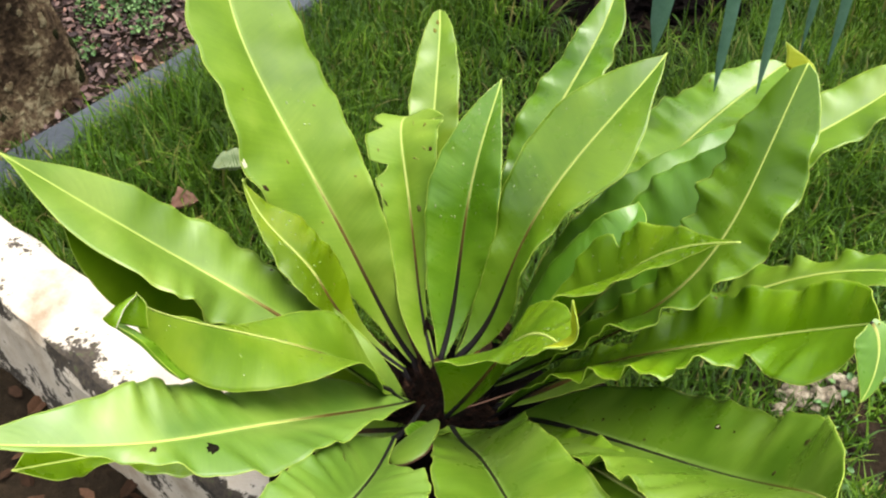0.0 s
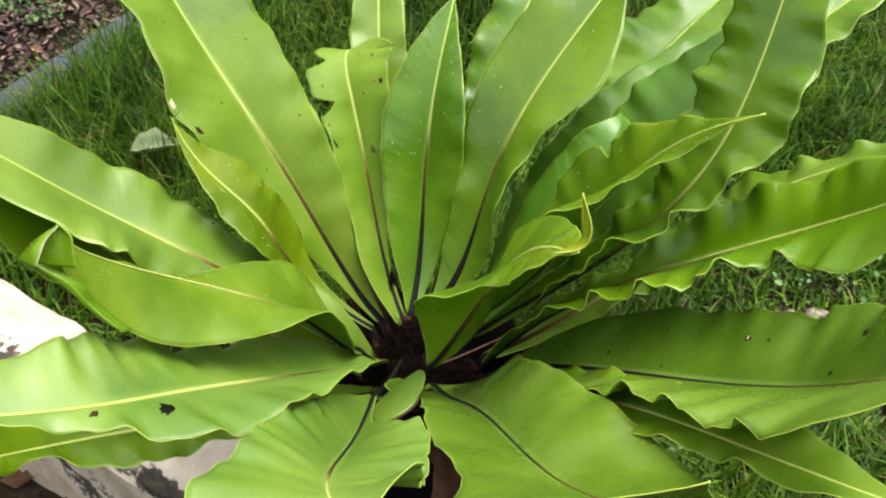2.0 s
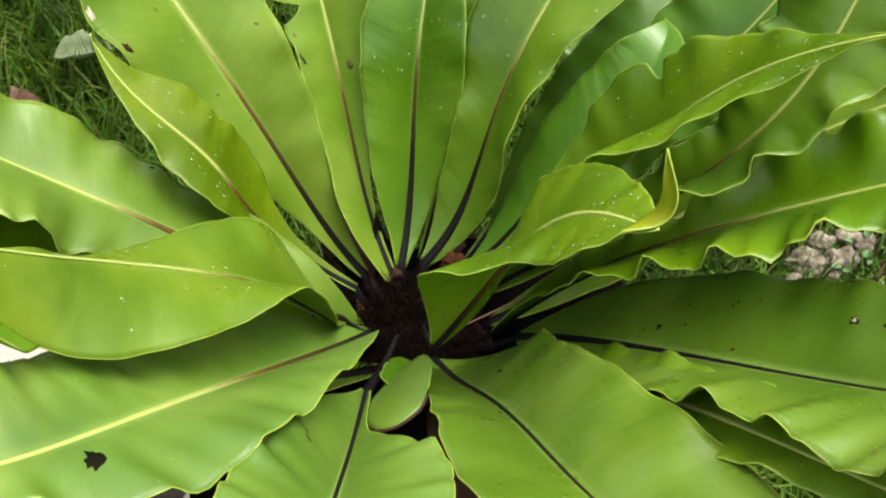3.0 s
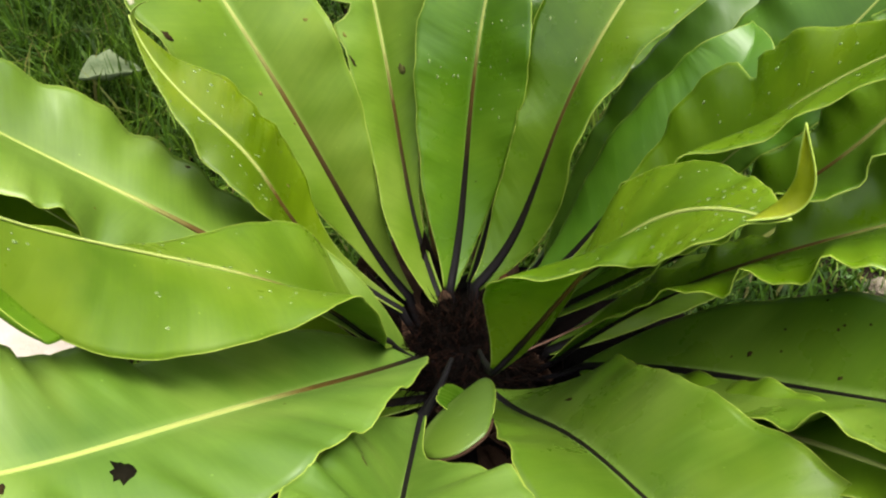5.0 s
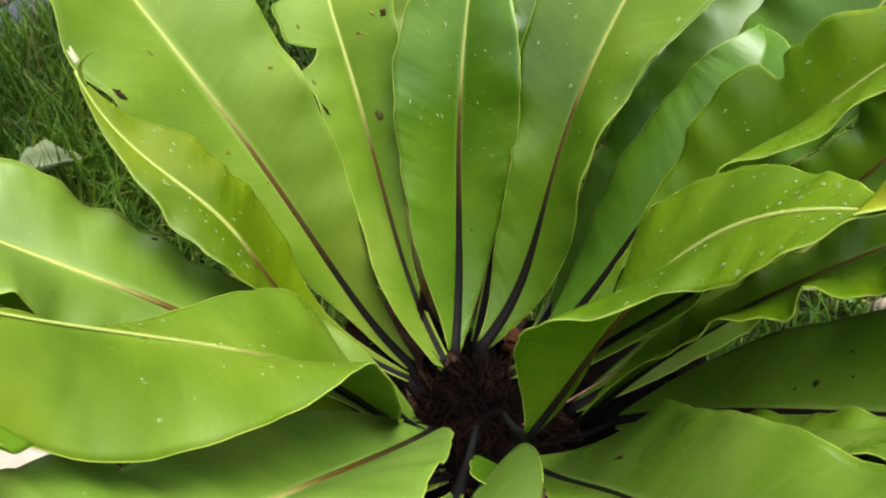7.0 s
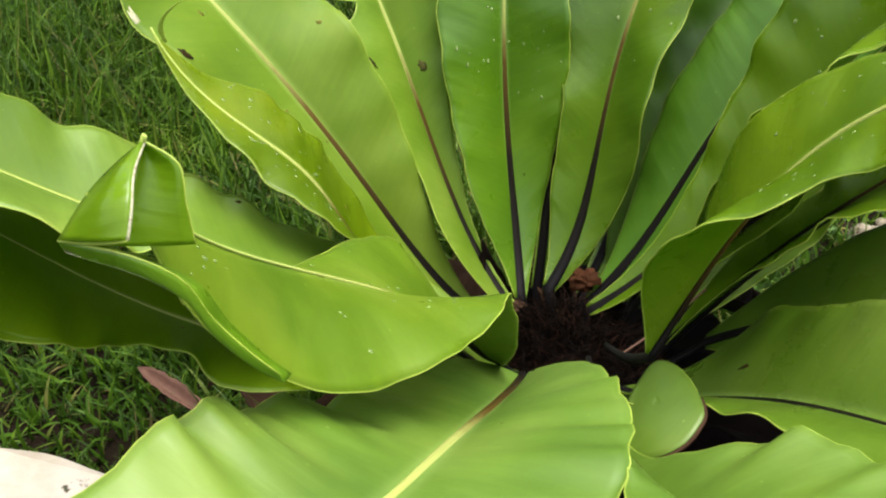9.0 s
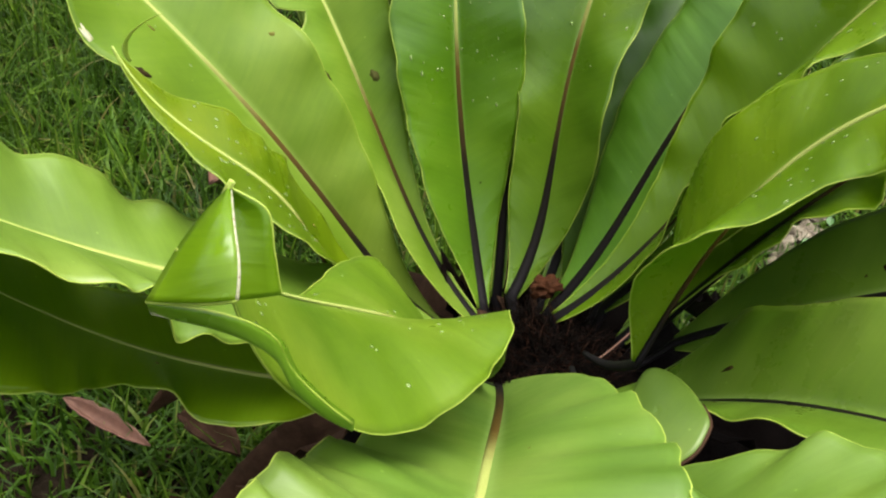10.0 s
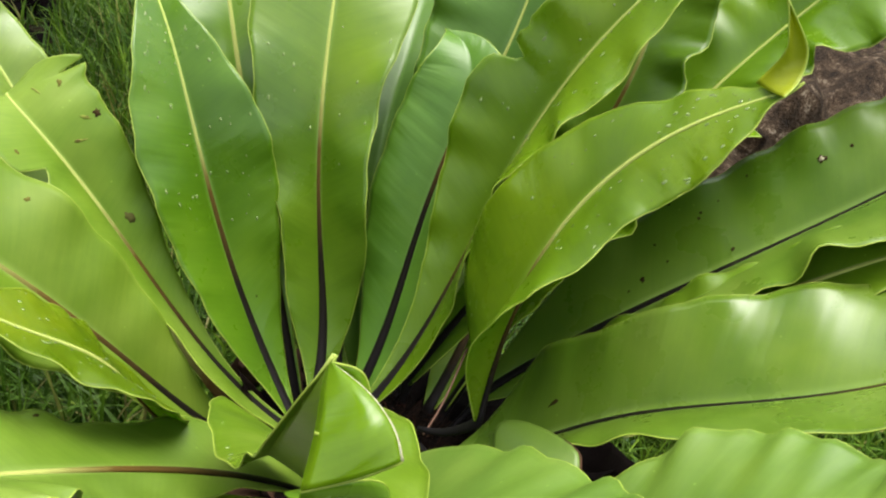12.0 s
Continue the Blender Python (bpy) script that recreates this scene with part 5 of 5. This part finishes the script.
# ---- fallen leaves on the lawn ----
for i, (x, y, z, yaw, L, w, mat, lab) in enumerate((
        (-0.315, 0.39, 0.055, -1.0, 0.13, 0.022, LITTER, "narrow pinkish brown dry leaf lying in the grass"),
        (-0.015, 0.735, 0.075, 0.15, 0.105, 0.085, LITTER, "broad russet dry leaf with raised veins on the grass"),
        (-0.56, 0.76, 0.07, 0.5, 0.06, 0.05, LITTER, "small curled pink dry leaf on the grass"),
        (-0.22, 0.30, 0.08, 2.0, 0.10, 0.04, DEAD, "dark brown curled dry leaf beside the fern"),
        (0.30, 0.02, 0.06, 1.0, 0.12, 0.06, DEAD, "dark brown curled dry leaf beside the fern"),
        (-0.46, 0.85, 0.10, 0.2, 0.10, 0.05, PALE_LEAF, "pale grey-green broad leaf resting in the grass"))):
    tagged(scrap("dry_leaf", (x, y, z), yaw, L, w, 0.5, mat, None, (0.1, 0.05), 70 + i), lab, "dry leaf", "fallen leaves")

# ---- palm: arching leaves with hanging narrow leaflets ----
palm = new("palm")
tagged(palm, "palm with narrow drooping blue-green leaflets over the lawn", "palm")
rng = np.random.default_rng(44)


def leaflet(p, end, width, ax):
    k = np.linspace(0, 1, 14)
    out = np.array(end) - np.array(p)
    c = bezier([p, np.array(p) + [out[0] * 0.6, out[1] * 0.6, 0.03], np.array(p) + [out[0], out[1], out[2] * 0.45], end], k)
    w = width * np.clip(k * 8 + 0.2, 0, 1) * (1 - k ** 10.0) ** 0.8 + 0.0006
    fold = np.cross(ax, [0, 0, 1.0]) * 0.35
    vv = np.stack([c - (ax + fold) * w[:, None], c, c + (ax - fold) * w[:, None]], 1).reshape(-1, 3)
    link_mesh("leaflet", vv, [(a*3 + j, (a+1)*3 + j, (a+1)*3 + j + 1, a*3 + j + 1) for a in range(13) for j in range(2)], PALM, palm)


def palm_leaf(ctrl, stations, ends, drop):
    arc = bezier(ctrl, np.linspace(0, 1, 40))
    v, f, u = tube(arc, np.linspace(0.014, 0.003, 40), 8)
    link_mesh("stalk", v, f, PALM, palm, label="green palm leaf stalk")
    for i in stations:
        d = arc[min(39, i + 1)] - arc[i - 1]
        ax = np.array([d[0], d[1], 0.0]) / (np.hypot(d[0], d[1]) + 1e-9)
        for sg in (1, -1):
            out = np.array([-ax[1], ax[0], 0]) * sg
            leaflet(arc[i], arc[i] + out * rng.uniform(0.08, 0.16) + rng.normal(0, 0.02, 3) + np.array([0, 0, -drop * rng.uniform(0.8, 1.1)]), 0.016, ax)
    for e in ends:
        i = int(np.argmin(np.hypot(arc[:, 0] - e[0], arc[:, 1] - e[1])))
        leaflet(arc[i], np.array(e[:3]), e[3], np.array([0.97, -0.2, 0.0]))


# the leaf whose last leaflets hang over the fern's back
palm_leaf([(1.0, 2.05, 0.0), (0.95, 1.9, 1.5), (0.95, 1.1, 1.65), (0.75, 0.55, 1.3), (0.24, 0.36, 1.02)], range(8, 24),
          [(0.328, 0.483, 0.66, 0.020), (0.405, 0.386, 0.66, 0.0095), (0.472, 0.392, 0.65, 0.0088), (0.561, 0.491, 0.66, 0.008), (0.593, 0.453, 0.66, 0.0095), (0.66, 0.47, 0.80, 0.011)], 0.42)
# further leaves, out of view, added overhead to shade the fern's back and lawn
palm_leaf([(1.0, 2.05, 0.0), (0.9, 2.0, 1.5), (0.5, 1.7, 1.8), (0.1, 1.3, 1.7), (-0.3, 1.0, 1.55)], range(8, 40), [], 0.36)
palm_leaf([(1.0, 2.05, 0.0), (1.0, 1.9, 1.6), (0.8, 1.5, 1.9), (0.5, 1.0, 1.85), (0.2, 0.75, 1.65)], range(8, 40), [], 0.38)
palm_leaf([(1.0, 2.05, 0.0), (1.2, 1.9, 1.5), (1.5, 1.4, 1.8), (1.5, 0.9, 1.75), (1.4, 0.6, 1.6)], range(8, 40), [], 0.38)
palm_leaf([(1.0, 2.05, 0.0), (1.3, 2.2, 1.5), (1.9, 2.3, 1.7), (2.3, 2.1, 1.5), (2.6, 2.0, 1.2)], range(8, 40), [], 0.4)
palm_leaf([(1.0, 2.05, 0.0), (0.8, 2.3, 1.5), (0.4, 2.6, 1.8), (0.0, 2.7, 1.6), (-0.3, 2.7, 1.3)], range(8, 40), [], 0.4)

# ---- unseen ring of dark green added round about to cut off low sky light ----
def far_ring(radius, height, seed):
    n, m = 180, 14
    vs = []
    for i in range(n):
        a = 6.28318 * i / n
        top = height * (0.75 + 0.3 * noise.noise(Vector((math.cos(a) * 4 + seed, math.sin(a) * 4, 0))) + 0.12 * noise.noise(Vector((math.cos(a) * 17, math.sin(a) * 17, seed))))
        for j in range(m):
            q = j / (m - 1)
            r = radius + 0.8 * noise.noise(Vector((math.cos(a) * 9, math.sin(a) * 9, q * 5 + seed))) + 1.2 * q * q
            vs.append((r * math.cos(a), r * math.sin(a), -0.2 + top * q))
    f = [(i*m + j, ((i+1) % n)*m + j, ((i+1) % n)*m + j + 1, i*m + j + 1) for i in range(n) for j in range(m - 1)]
    return link_mesh("sky_block_ring", vs, f, RING_GREEN)


tagged(far_ring(9.0, 4.6, 3.0), "unseen dark green ring added far round the lawn to block low sky", "hedge", kind="structure")
